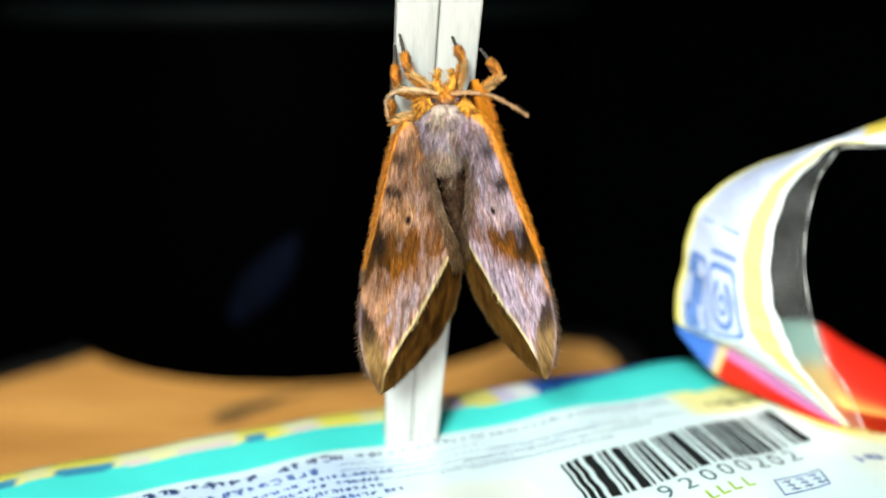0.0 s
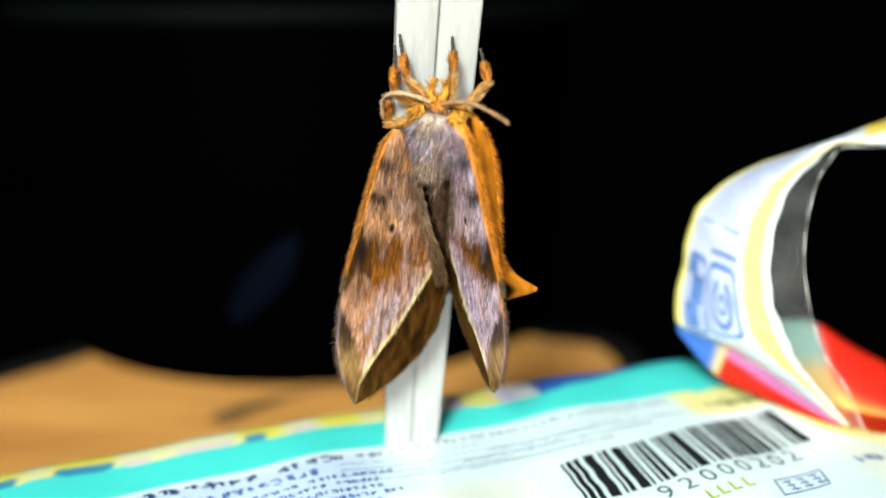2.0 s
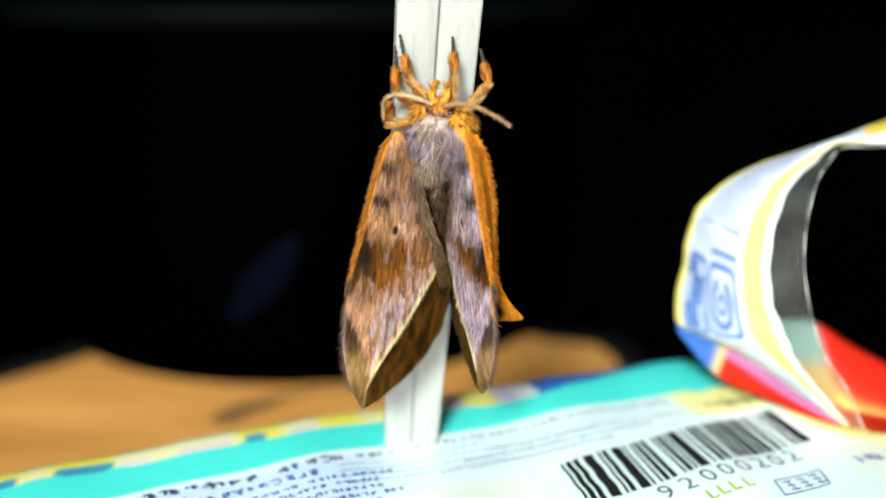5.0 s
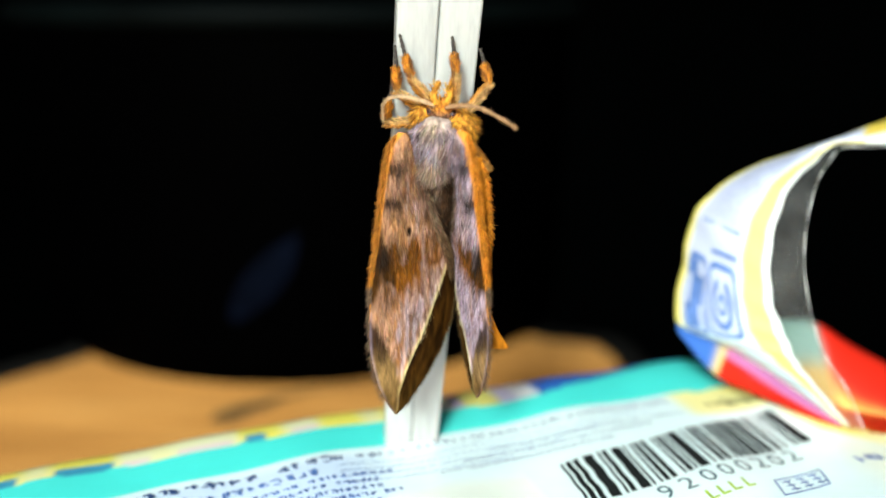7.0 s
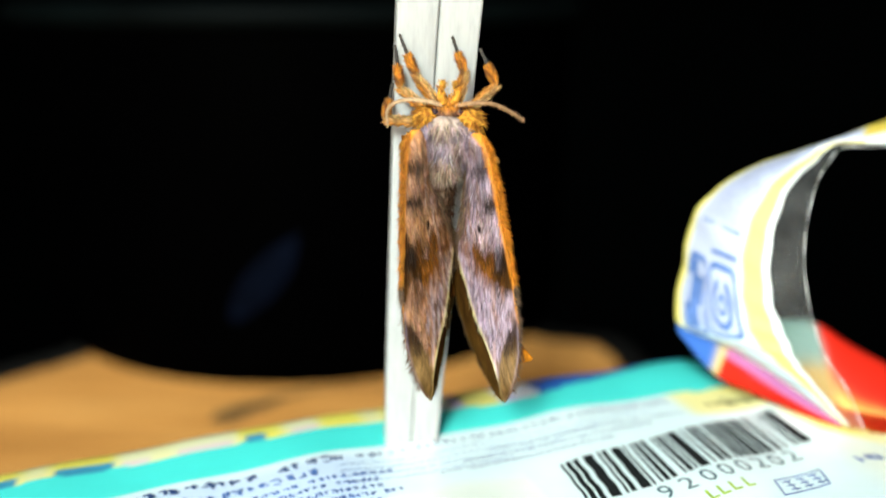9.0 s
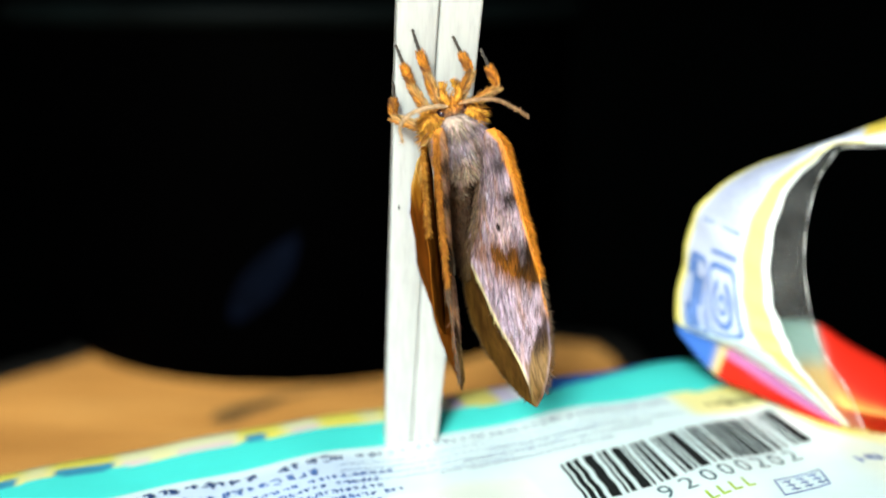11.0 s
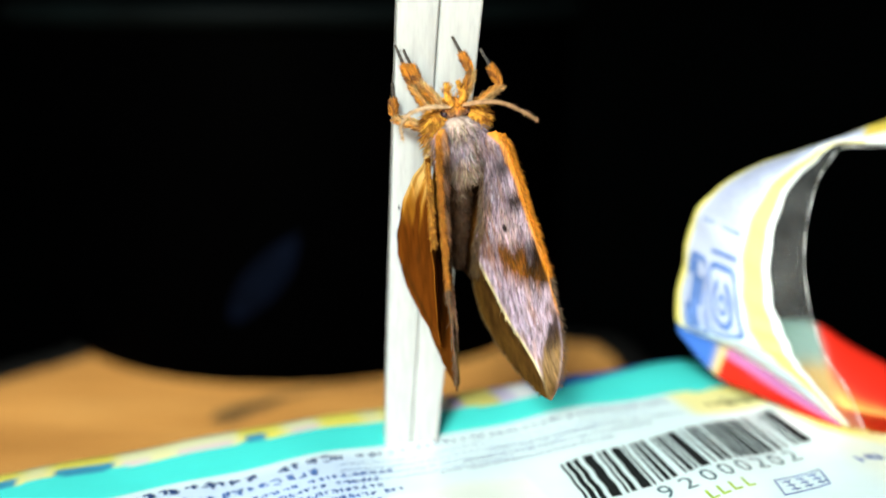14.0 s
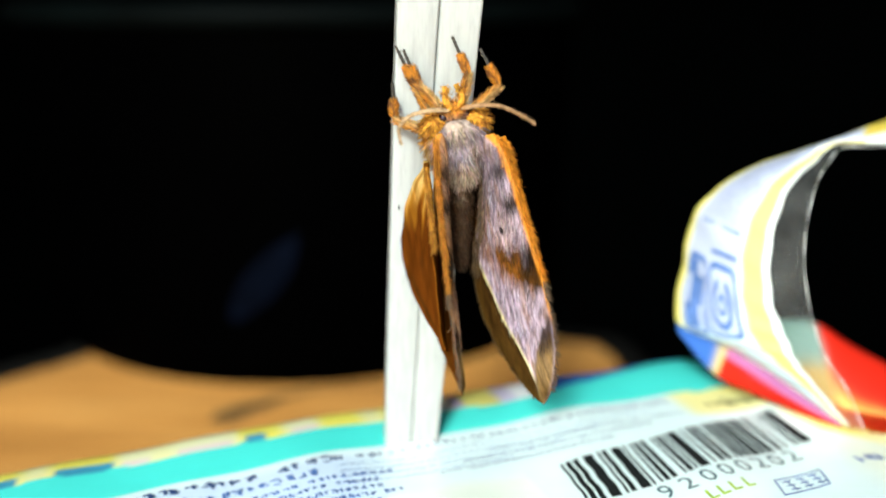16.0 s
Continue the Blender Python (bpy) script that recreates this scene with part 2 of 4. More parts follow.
        tagged(linked(name, bm, SHADE, None, "", False), "added room surface, near-black colour in place of deep shade", name.split("_")[0], kind="structure")


def build_jar():
    """Black round pot standing behind."""
    j = thing("pot", "glossy black round pot standing on the table", "pot", pose(-0.0317, 0.2243, 0))
    prof = [(0, 0), (53, 0), (57.5, 0.2), (58.6, 1.2), (59.2, 4), (59.6, 14), (60, 35), (60.6, 60), (61, 78), (60, 84), (56, 87), (48, 90), (0, 92)]
    bm = bmesh.new()
    rings = []
    n = 72
    for r, z in smoothed(prof, 4):
        rings.append([bm.verts.new((max(r, 0.05) * MM * math.cos(a), max(r, 0.05) * MM * math.sin(a), z * MM)) for a in (2 * math.pi * k / n for k in range(n))])
    for a, b in zip(rings, rings[1:]):
        for k in range(n):
            bm.faces.new((a[k], a[(k + 1) % n], b[(k + 1) % n], b[k]))
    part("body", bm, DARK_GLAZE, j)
    bm = bmesh.new()
    path = [(61.2 * MM * math.cos(a), 61.2 * MM * math.sin(a), 0.0675) for a in (2 * math.pi * k / 64 for k in range(65))]
    tube(bm, path, [0.0024] * 65, 10)
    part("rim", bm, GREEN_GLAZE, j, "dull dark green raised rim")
    # a slanting faded blue reflection, painted as a patch on the glaze
    bm = bmesh.new()
    g = []
    for i in range(15):
        u = i / 14
        half = 3.2 * math.sin(math.pi * min(1, u * 1.02 + 0.03)) ** 0.7 + 0.15
        r = []
        for k in range(7):
            x, z = -6.5 + 12.5 * u + half * (k / 3 - 1), 13.5 + 16.5 * u - 0.35 * half * (k / 3 - 1)
            a = -math.pi / 2 + x / 60.3
            r.append(bm.verts.new((60.35 * MM * math.cos(a), 60.35 * MM * math.sin(a), z * MM)))
        g.append(r)
    for i in range(14):
        for k in range(6):
            bm.faces.new((g[i][k], g[i][k + 1], g[i + 1][k + 1], g[i + 1][k]))
    part("reflection_mark", bm, BLUE_REFLECTION, j, "faint dark blue reflection painted on the pot")


# ---- the snack bag ----
E1, E2 = Vector((math.cos(radians(20)), math.sin(radians(20)), 0)), Vector((-math.sin(radians(20)), math.cos(radians(20)), 0))
YELLOW, TEAL, PAPER, BLUE, RED, ORANGE = (0.85, 0.72, 0.10), (0.07, 0.74, 0.67), (0.72, 0.85, 0.85), (0.03, 0.13, 0.50), (0.42, 0.012, 0.004), (0.55, 0.13, 0.010)


def bag_z(a, b):
    """Height of the bag's upper face, in mm, at a along it and b across it."""
    u, v = abs((b - 58) / 42.7), abs((a - 30) / 90)
    if u >= 1 or v >= 1:
        return 4.0
    w = 0.30 * math.sin(a * 0.21 + b * 0.05) + 0.2 * math.sin(a * 0.45 - b * 0.16 + 1)
    full = math.sqrt(1 - u ** 24)
    z = 4.0 + 22.4 * full * (1 - v ** 4) ** 0.5 + 0.8 * (a - 25) / 40 * full + w * math.sqrt(max(0, 1 - u * u)) * (1 - v * v)
    return z - 5.0 * step(a, 66, 84) * step(b, 84, 98)


def on_bag(a, b, lift=0.0):
    p = (E1 * a + E2 * b) * MM
    p.z = (bag_z(a, b) + lift) * MM
    return p


def bag_print(a, b):
    n = noise.noise((a * 0.2, b * 0.2, 3.0))
    e = b + 0.25 * n
    rim = float(np.interp(b, [66, 69.4, 72.4, 79.9, 83.9, 86], [77, 74.4, 71.4, 71.2, 69.4, 67])) + 0.4 * n
    if e < 85.6:
        if a > rim:
            return lerp(ORANGE, RED, step(noise.noise((a * 0.15, b * 0.15, 1)), -0.1, 0.2))
        c = PAPER
        c = lerp(c, (0.86, 0.80, 0.34), step(a, 57, 59.5) * step(b, 79.0, 80.5))
        c = lerp(c, (0.88, 0.76, 0.20), step(a, rim - 4.0, rim - 2.0))
        c = lerp(c, (0.86, 0.83, 0.60), 0.6 * step(a, 64, 70) * step(72 - b, 0, 4))
        if a < 27:
            c = lerp(c, (0.52, 0.63, 0.88), 0.6 * step(27 - a, 0, 9) * step(85.5 - b, 0, 2))
        if 22 < a < 36 and b < 77:
            c = lerp(c, (0.88, 0.84, 0.66), 0.5 * step(77 - b, 0, 3))
        return c
    if e < interp(a, [(-60, 91.6), (20, 91.6), (34, 90.8), (45, 90.6), (61, 95)]) or a > 66:
        return TEAL if a < 69 else lerp(TEAL, RED, step(a, 70, 71))
    # printed blocks along the sealed rear edge
    k = noise.noise((a * 0.16, 7.7, 2.0))
    if a > 45.2:
        return BLUE
    if a > 40:
        return (0.80, 0.80, 0.80) if k > -0.2 else (0.62, 0.55, 0.72)
    if a > 35.6:
        return (0.70, 0.62, 0.16)
    if a > 34.2:
        return (0.55, 0.42, 0.55)
    if a < 14 and k < -0.05 and e < 93.2:
        return (0.05, 0.30, 0.45)
    if k > 0.15 and e < 92.8:
        return (0.80, 0.68, 0.62)
    return lerp((0.88, 0.78, 0.12), (0.86, 0.84, 0.5), step(k, -0.1, 0.2))


def decal(bm, poly_ab, lift=0.12, cells=(1, 1), crease=0.0):
    """A printed patch that follows the bag: four corners (a, b) bilinear."""
    (p00, p10, p11, p01) = [np.array(p, float) for p in poly_ab]
    nu, nv = cells
    g = []
    for i in range(nu + 1):
        r = []
        for j in range(nv + 1):
            u, v = i / nu, j / nv
            q = (p00 * (1 - u) + p10 * u) * (1 - v) + (p01 * (1 - u) + p11 * u) * v
            q[0] += crease * math.sin(q[1] * 2.1) * math.exp(-((q[0] - 41) / 4) ** 2)
            r.append(bm.verts.new(on_bag(q[0], q[1], lift)))
        g.append(r)
    for i in range(nu):
        for j in range(nv):
            bm.faces.new((g[i][j], g[i + 1][j], g[i + 1][j + 1], g[i][j + 1]))


def text_line(bm, rng, a0, a1, b, h, gap=0.5, wave=0.0):
    """A line of writing too small to read: a row of cells, each with a few short strokes."""
    a = a0
    while a < a1:
        w = rng.uniform(0.55, 1.0) * h
        bb = b + wave * math.sin(a * 0.4)
        t = h * 0.17
        if rng.random() < 0.92:
            for k in range(rng.choice((1, 2, 2, 3))):
                y, x0, x1 = bb + h * rng.uniform(0.05, 0.85), a + w * rng.uniform(0, 0.35), a + w * rng.uniform(0.6, 1.0)
                tilt = h * rng.uniform(-0.12, 0.12)
                decal(bm, ((x0, y), (x1, y + tilt), (x1, y + t + tilt), (x0, y + t)), 0.12 + 0.01 * k)
            for k in range(rng.choice((1, 1, 2))):
                x, lo, hi = a + w * rng.uniform(0.1, 0.8), bb + h * rng.uniform(0, 0.35), bb + h * rng.uniform(0.65, 1.0)
                lean = w * rng.uniform(-0.15, 0.15)
                decal(bm, ((x, lo), (x + t * 1.2, lo), (x + t * 1.2 + lean, hi), (x + lean, hi)), 0.15 + 0.01 * k)
        a += w + rng.uniform(0.3, 1.0) * gap * h
    return bm


def build_bag():
    bag = thing("snack_bag", "opened glossy snack bag, teal and white print, lying on the table", "bag")
    na, nb = 260, 180
    rows = [[on_bag(-59.9 + 179.8 * i / na, 15.35 + 85.3 * j / nb) for j in range(nb + 1)] for i in range(na + 1)]
    bm = shell(rows, 0.0003, lambda i, j: bag_print(-59.9 + 179.8 * i / na, 15.35 + 85.3 * j / nb))
    part("front_panel", bm, [PRINT, PRINT_BACK], bag)
    rows = [[(E1 * (-59.9 + 179.8 * i / 40) + E2 * (15.35 + 85.3 * j / 20)) * MM + Vector((0, 0, 0.0006 + 0.003 * (1 - (1 - abs(i / 20 - 1) ** 6) * (1 - abs(j / 10 - 1) ** 6)))) for j in range(21)] for i in range(41)]
    part("back_panel", shell(rows, 0.0003, lambda i, j: YELLOW), [PRINT, PRINT_BACK], bag)
    # writing: rows of small print, in short uneven strokes
    rng = random.Random(12)
    bm = bmesh.new()
    text_line(bm, rng, -16, 19, 83.1, 1.45, 0.22, 0.15)
    text_line(bm, rng, 19, 57, 83.3, 1.0, 0.35, 0.12)
    for k in range(3):
        text_line(bm, rng, 34 - 3 * k, 57 - 5 * k, 80.3 - 1.3 * k, 0.55, 0.22, 0.35)
    part("small_print", bm, INK, bag, "navy lines of small print")
    bm = bmesh.new()
    text_line(bm, rng, -14, 17, 81.0, 1.35, 0.2)
    for k in range(12):
        text_line(bm, rng, -14 + k * 0.8, 22 + rng.uniform(0, 4) - 0.5 * k, 79.6 - k * 1.3, 0.82, 0.22, 0.3)
    part("fine_print", bm, INK_PALE, bag, "blue fine print")
    bm = bmesh.new()
    for k in range(4):
        text_line(bm, rng, 19, 54 - 6 * k, 81.9 - k * 1.2, 0.34, 0.4, 0.35)
    part("hairline_print", bm, INK_PALE, bag, "hair-thin wavy rows of print")
    # barcode, a little askew on the bag
    code = thing("barcode", "", "")
    code.parent = bag
    a = 38.9
    while a < 65.4:
        w = rng.choice((0.28, 0.28, 0.56, 0.56, 0.84, 1.1))
        k = 0.125 * (a - 39)
        bm = bmesh.new()
        decal(bm, ((a - 0.3, 67.4 + k), (a - 0.3 + w, 67.4 + k), (a + w + 0.5, 75.0 + k), (a + 0.5, 75.0 + k)), 0.13, (1, 12), 0.07)
        part("bar", bm, BLACK_INK, code)
        a += w + rng.choice((0.28, 0.28, 0.56, 0.56, 0.84))
    for ch, a in [("9", 45.4), ("2", 47.9)] + [(ch, 50.3 + 2.15 * k) for k, ch in enumerate("000202")]:
        digits(bag, ch, a, 65.0 + 0.125 * (a - 39), 2.9)
    bm = bmesh.new()
    for a in (48.9, 50.2, 51.6, 53.2):
        k = 0.125 * (a - 39)
        decal(bm, ((a, 62.4 + k), (a + 0.3, 62.4 + k), (a + 0.5, 64.0 + k), (a + 0.2, 64.0 + k)))
        decal(bm, ((a + 0.3, 62.4 + k), (a + 1.0, 62.5 + k), (a + 1.0, 62.8 + k), (a + 0.3, 62.7 + k)))
    part("maker_mark", bm, GREEN_INK, bag, "yellow-green printed word")
    bm = bmesh.new()
    for p in (((55.6, 62.0), (61.4, 62.7), (61.4, 62.9), (55.6, 62.2)), ((56.4, 64.6), (62.3, 65.3), (62.3, 65.5), (56.4, 64.8)), ((55.5, 62.0), (55.7, 62.0), (56.6, 64.7), (56.4, 64.7)), ((61.2, 62.7), (61.4, 62.7), (62.4, 65.4), (62.2, 65.4))):
        decal(bm, p, 0.12, (4, 1))
    for a in (57.0, 58.7, 60.3):
        k = 0.125 * (a - 56.5)
        for y in (0.0, 0.7, 1.4):
            decal(bm, ((a, 62.7 + k + y), (a + 1.1, 62.8 + k + y), (a + 1.1, 63.0 + k + y), (a, 62.9 + k + y)))
        decal(bm, ((a + 0.45, 62.6 + k), (a + 0.65, 62.6 + k), (a + 0.75, 64.4 + k), (a + 0.55, 64.4 + k)))
    part("origin_mark", bm, INK_PALE, bag, "small boxed blue mark")
    bm = bmesh.new()
    text_line(bm, rng, 66.8, 70.2, 65.0, 1.3, 0.3)
    part("corner_mark", bm, INK_PALE, bag)
    bm = bmesh.new()
    text_line(bm, rng, 59.8, 62.6, 81.2, 1.1, 0.3)
    text_line(bm, rng, 63.0, 67.2, 80.4, 1.9, 0.15)
    text_line(bm, rng, 63.2, 66.2, 82.3, 0.6, 0.2)
    part("stamp", bm, BLACK_INK, bag, "dark printed stamp on yellow")
    build_strip(bag)


def digits(bag, text, a, b, size):
    cu = bpy.data.curves.new("digit", "FONT")
    cu.body, cu.size = text, size * MM
    tmp = bpy.data.objects.new("digit", cu)
    me = bpy.data.meshes.new_from_object(tmp)
    bpy.data.objects.remove(tmp)
    bpy.data.curves.remove(cu)
    for v in me.vertices:
        v.co = on_bag(a + v.co.x / MM * 1.05, b + v.co.y / MM, 0.13)
    me.materials.clear()
    me.materials.append(DIGIT_INK)
    ob = new("digit", me)
    ob.parent = bag


def strip_print(u, v):
    """u along the strip from the bag, v across from the outer edge."""
    if u > 0.79:
        return lerp((0.62, 0.46, 0.07), (0.55, 0.58, 0.56), step(v, 0.5, 0.6))
    if v < 0.1:
        return lerp((0.72, 0.62, 0.14), (0.55, 0.58, 0.66), step(v, 0.05, 0.1))
    if v > 0.93:
        return (0.62, 0.68, 0.66)
    if v > 0.72:
        return lerp((0.60, 0.66, 0.68), (0.70, 0.64, 0.17), step(v, 0.72, 0.77))
    c = (0.42, 0.455, 0.58)
    if u < 0.3:
        c = lerp((0.55, 0.70, 0.74), c, step(u, 0.22, 0.3))
    return c


def build_strip(bag):
    """The torn top of the bag, curling up beside the opening."""
    left = smoothed([(41.9, 91.5, 27.4), (36.8, 94.8, 30.6), (31.2, 98.3, 33.6), (26.1, 100.3, 35.8), (26.4, 101, 42.1), (27.7, 101.6, 48.3), (32.2, 101.6, 52.4), (38, 101.2, 54.8), (42.1, 100.8, 56.3), (48, 103.1, 57.9), (54.2, 104.6, 59.7), (60, 105, 60)], 10)
    right = smoothed([(42.3, 90.9, 27.4), (38.6, 90.9, 31.6), (36.4, 91.0, 34.2), (35.0, 91.1, 37), (33.2, 91.4, 41.2), (33.2, 92.9, 46.8), (35.3, 95.3, 51.8), (38.9, 98.1, 54.3), (41.9, 100.2, 55.7), (46.4, 98.5, 56.1), (51.6, 98.8, 57.4), (58, 99, 57.6)], 10)
    n, k = len(left), 40
    rows = []
    for i in range(n):
        r = []
        for j in range(k + 1):
            v = j / k
            p = left[i] * (1 - v) + right[i] * v
            bulge = (1.1 * math.sin(math.pi * v) + 0.12 * math.sin(i * 0.9 + v * 5)) * min(1, i / 30)
            r.append(Vector((p[0] - 0.8 * bulge, p[1] - 0.5 * bulge, p[2])) * MM)
        rows.append(r)
    bm = shell([r[::-1] for r in rows], 0.00025, lambda i, j: strip_print(i / (n - 1), 1 - j / k))
    s = part("torn_strip", bm, [PRINT, PRINT_BACK], bag, "curled torn strip of the bag, white with yellow borders")
    film = smoothed([(43.7, 90.4, 27.3), (41.5, 90.4, 31.8), (39.2, 90.4, 35), (37.7, 90.5, 37.9), (36.2, 91.0, 43.7), (36.2, 92.0, 48.1), (37.6, 94.2, 52.3), (39.6, 96.7, 54.1), (42.1, 99.2, 55.5), (45.8, 97.6, 55.8), (51.1, 97.8, 57.1), (58, 98, 57.3)], 10)
    rows = [[Vector(tuple(right[i] * (1 - v) + (film[i] + 0.1 * math.sin(i * 0.45) * v) * v)) * MM for v in (j / 6 for j in range(7))] for i in range(n)]
    part("clear_edge", shell(rows, 0.0002), [FILM, FILM], s, "clear unprinted sealing film")
    bm = bmesh.new()
    tube(bm, [Vector(tuple(p)) * MM for p in film], [0.000035 + 0.00002 * math.sin(i * 0.7) for i in range(len(film))], 6)
    part("film_edge", bm, PRINT_BACK, s, "bright cut edge of the clear film")
    # plastic mark and other blue marks on the strip
    bm = bmesh.new()

    def at(u, v):
        x = max(0, min(n - 1.001, u * (n - 1)))
        i, f = int(x), x - int(x)
        a, b = left[i] * (1 - f) + left[i + 1] * f, right[i] * (1 - f) + right[i + 1] * f
        p = a * (1 - v) + b * v
        bulge = 1.1 * math.sin(math.pi * v) + 0.5
        return Vector((p[0] - 0.8 * bulge + 0.2, p[1] - 0.5 * bulge, p[2])) * MM

    def quad(u0, v0, u1, v1, m=4):
        u0, u1 = (u0 * 10 + 1) / 11, (u1 * 10 + 1) / 11
        for q in range(m):
            a, b = u0 + (u1 - u0) * q / m, u0 + (u1 - u0) * (q + 1) / m
            bm.faces.new([bm.verts.new(at(*p)) for p in ((a, v0), (a, v1), (b, v1), (b, v0))])

    def outline(u0, v0, u1, v1, wu=0.006, wv=0.03):
        quad(u0, v0, u1, v0 + wv)
        quad(u0, v1 - wv, u1, v1)
        quad(u0, v0, u0 + wu, v1, 1)
        quad(u1 - wu, v0, u1, v1, 1)
    def ring(uc, vc, ru, rv, wide, a0=0.0, a1=360.0, power=1.0):
        n2 = 28
        for q in range(n2):
            cs = []
            for th, k in ((q, 1), (q + 1, 1), (q + 1, 1 - wide), (q, 1 - wide)):
                a = radians(a0 + (a1 - a0) * th / n2)
                c, d = math.cos(a), math.sin(a)
                u = uc + ru * k * math.copysign(abs(c) ** power, c)
                cs.append(bm.verts.new(at((u * 10 + 1) / 11, vc + rv * k * math.copysign(abs(d) ** power, d))))
            bm.faces.new(cs)
    ring(0.262, 0.55, 0.076, 0.15, 0.14, power=0.35)
    ring(0.262, 0.55, 0.055, 0.10, 0.30, 25, 335)
    ring(0.262, 0.555, 0.022, 0.045, 0.45)
    ring(0.26, 0.25, 0.078, 0.125, 0.14, power=0.35)
    outline(0.350, 0.42, 0.357, 0.70)
    quad(0.20, 0.16, 0.25, 0.30)
    quad(0.25, 0.20, 0.30, 0.34)
    quad(0.30, 0.15, 0.325, 0.26)
    quad(0.395, 0.2, 0.399, 0.7, 1)
    part("recycling_mark", bm, INK_PALE, s, "blue printed recycling marks")
    rng = random.Random(3)
    bm = bmesh.new()
    for u in [0.41 + 0.0075 * q for q in range(26)]:
        v = rng.uniform(0.14, 0.24)
        while v < rng.uniform(0.5, 0.7):
            w = rng.uniform(0.01, 0.04)
            quad(u, v, u + rng.uniform(0.0015, 0.004), min(v + w, 0.68), 1)
            v += w + rng.uniform(0.01, 0.04)
    part("label_print", bm, FADED_INK, s, "rows of pale blue print")
    # the folded lower edge of the strip, showing the front's colours
    low = smoothed([(41.9, 91.9, 26.6), (34.4, 97.4, 28.0), (30.1, 99.0, 29.8), (26.3, 100.5, 34.4)], 10)
    rows = [[Vector(tuple(left[i] * (1 - v) + (low[i] + np.array([0.4 * math.sin(math.pi * i / 30), 0, 0])) * v + np.array([0, 0.25, 0]))) * MM for v in (j / 8 for j in range(9))] for i in range(31)]

    def fold(i, j):
        u = i / 30
        if u > 0.66:
            return lerp((0.45, 0.35, 0.14), (0.03, 0.10, 0.36), step(u, 0.68, 0.72))
        return lerp((0.36, 0.12, 0.28), RED, step(j / 8 + 0.4 * u, 0.45, 0.6))
    part("folded_edge", shell(rows, 0.0002, fold), [PRINT_DULL, PRINT_BACK], s, "blue, purple and red folded edge")
    # red inner flap behind the strip
    lo = smoothed([(38, 103, 20), (43, 98, 21), (47, 94, 22), (54, 90, 21), (62, 88, 19)], 8)
    hi = smoothed([(38.5, 106, 34), (43, 104.1, 34.4), (47, 102.5, 32.2), (52, 100, 30), (62, 97, 26)], 8)
    rows = []
    for i in range(len(lo)):
        rows.append([Vector(tuple(lo[i] * (1 - v) + hi[i] * v + np.array([0, -2.2 * math.sin(math.pi * v), 0]))) * MM for v in (j / 14 for j in range(15))])

    def red(i, j):
        q = noise.noise((i * 0.11, j * 0.13, 5.0))
        c = lerp((0.85, 0.50, 0.10), ORANGE, step(q, -0.1, 0.3))
        c = lerp(c, RED, step(j + 0.25 * i + 5 * q, 9, 13))
        amber = lerp((0.30, 0.18, 0.035), (0.10, 0.17, 0.145), step(j + 2 * q, 9, 11))
        return lerp(amber, c, step(i + 0.25 * (14 - j) * -1 + 1.5 * q, 7.5, 9.0))
    part("inner_flap", shell(rows, 0.0003, red), [PRINT_DULL, PRINT_BACK], bag, "red and orange flap of the torn opening")


# ---- the stick ----
def build_sticks():
    t = thing("chopsticks", "undivided pair of white chopsticks stuck upright into the snack bag", "chopsticks")
    foot, top = Vector((-4.2, 92.6, 14)), Vector((0.9, 82.6, 88))
    axis = (top - foot).normalized()
    right = (Vector((1, 0.08, 0)) - axis * axis.x).normalized()
    back = axis.cross(right) * -1
    if back.y < 0:
        back = -back
    rng = random.Random(2)
    for k, side in enumerate((-1, 1)):
        bm = bmesh.new()
        rings = []
        for i in range(41):
            u = i / 40
            c = foot.lerp(top, u) + Vector((-0.12 * math.sin(u * 3.1), 0, 0))
            half = (2.46 + 1.64 * u) * 0.5
            d = 1.5 + 0.7 * u
            cx = side * half
            sec = []
            for a in range(28):
                th = 2 * math.pi * a / 28
                cc, ss = math.cos(th), math.sin(th)
                ex = half * math.copysign(abs(cc) ** 0.13, cc)
                ey = d * math.copysign(abs(ss) ** 0.22, ss)
                sec.append(bm.verts.new((c + right * (cx + ex) + back * (ey + 0.04 * noise.noise((th * 2, u * 9, side)))) * MM))
            rings.append(sec)
        for a, b in zip(rings, rings[1:]):
            for j in range(28):
                bm.faces.new((a[j], a[(j + 1) % 28], b[(j + 1) % 28], b[j]))
        bm.faces.new(list(reversed(rings[0])))
        bm.faces.new(rings[-1])
        bmesh.ops.recalc_face_normals(bm, faces=bm.faces[:])
        part("stick", bm, STICK, t)
    bm = bmesh.new()
    bmesh.ops.create_icosphere(bm, subdivisions=1, radius=0.00018, matrix=Matrix.Translation(Vector((-4.05, 84.75, 52.2)) * MM) @ Matrix.Diagonal((0.5, 0.4, 1.4, 1)))
    part("speck", bm, BLACK_INK, t, "dark speck in the wood")


# ---- the moth ----
COSTA = [(-0.6, 1.2), (0.5, 1.9), (3.5, 2.4), (8, 2.9), (12, 3.35), (16, 3.6), (19, 3.4), (21.5, 2.75), (23.3, 1.9), (24.5, 1.1)]
INNER = [(-0.6, 0.6), (0.5, -0.4), (2, -1.1), (5, -2.3), (7.5, -3.4), (9.5, -4.6), (12, -5.8), (14.5, -6.1), (17, -5.8), (19.6, -4.7), (21.6, -3.0), (22.8, -1.6), (23.8, -0.2), (24.5, 0.9)]
LINE = [(9.5, -5.2), (11.2, -4.1), (14, -2.9), (17, -1.5), (20.6, 0.3), (22.5, 0.95), (24.5, 1.0)]
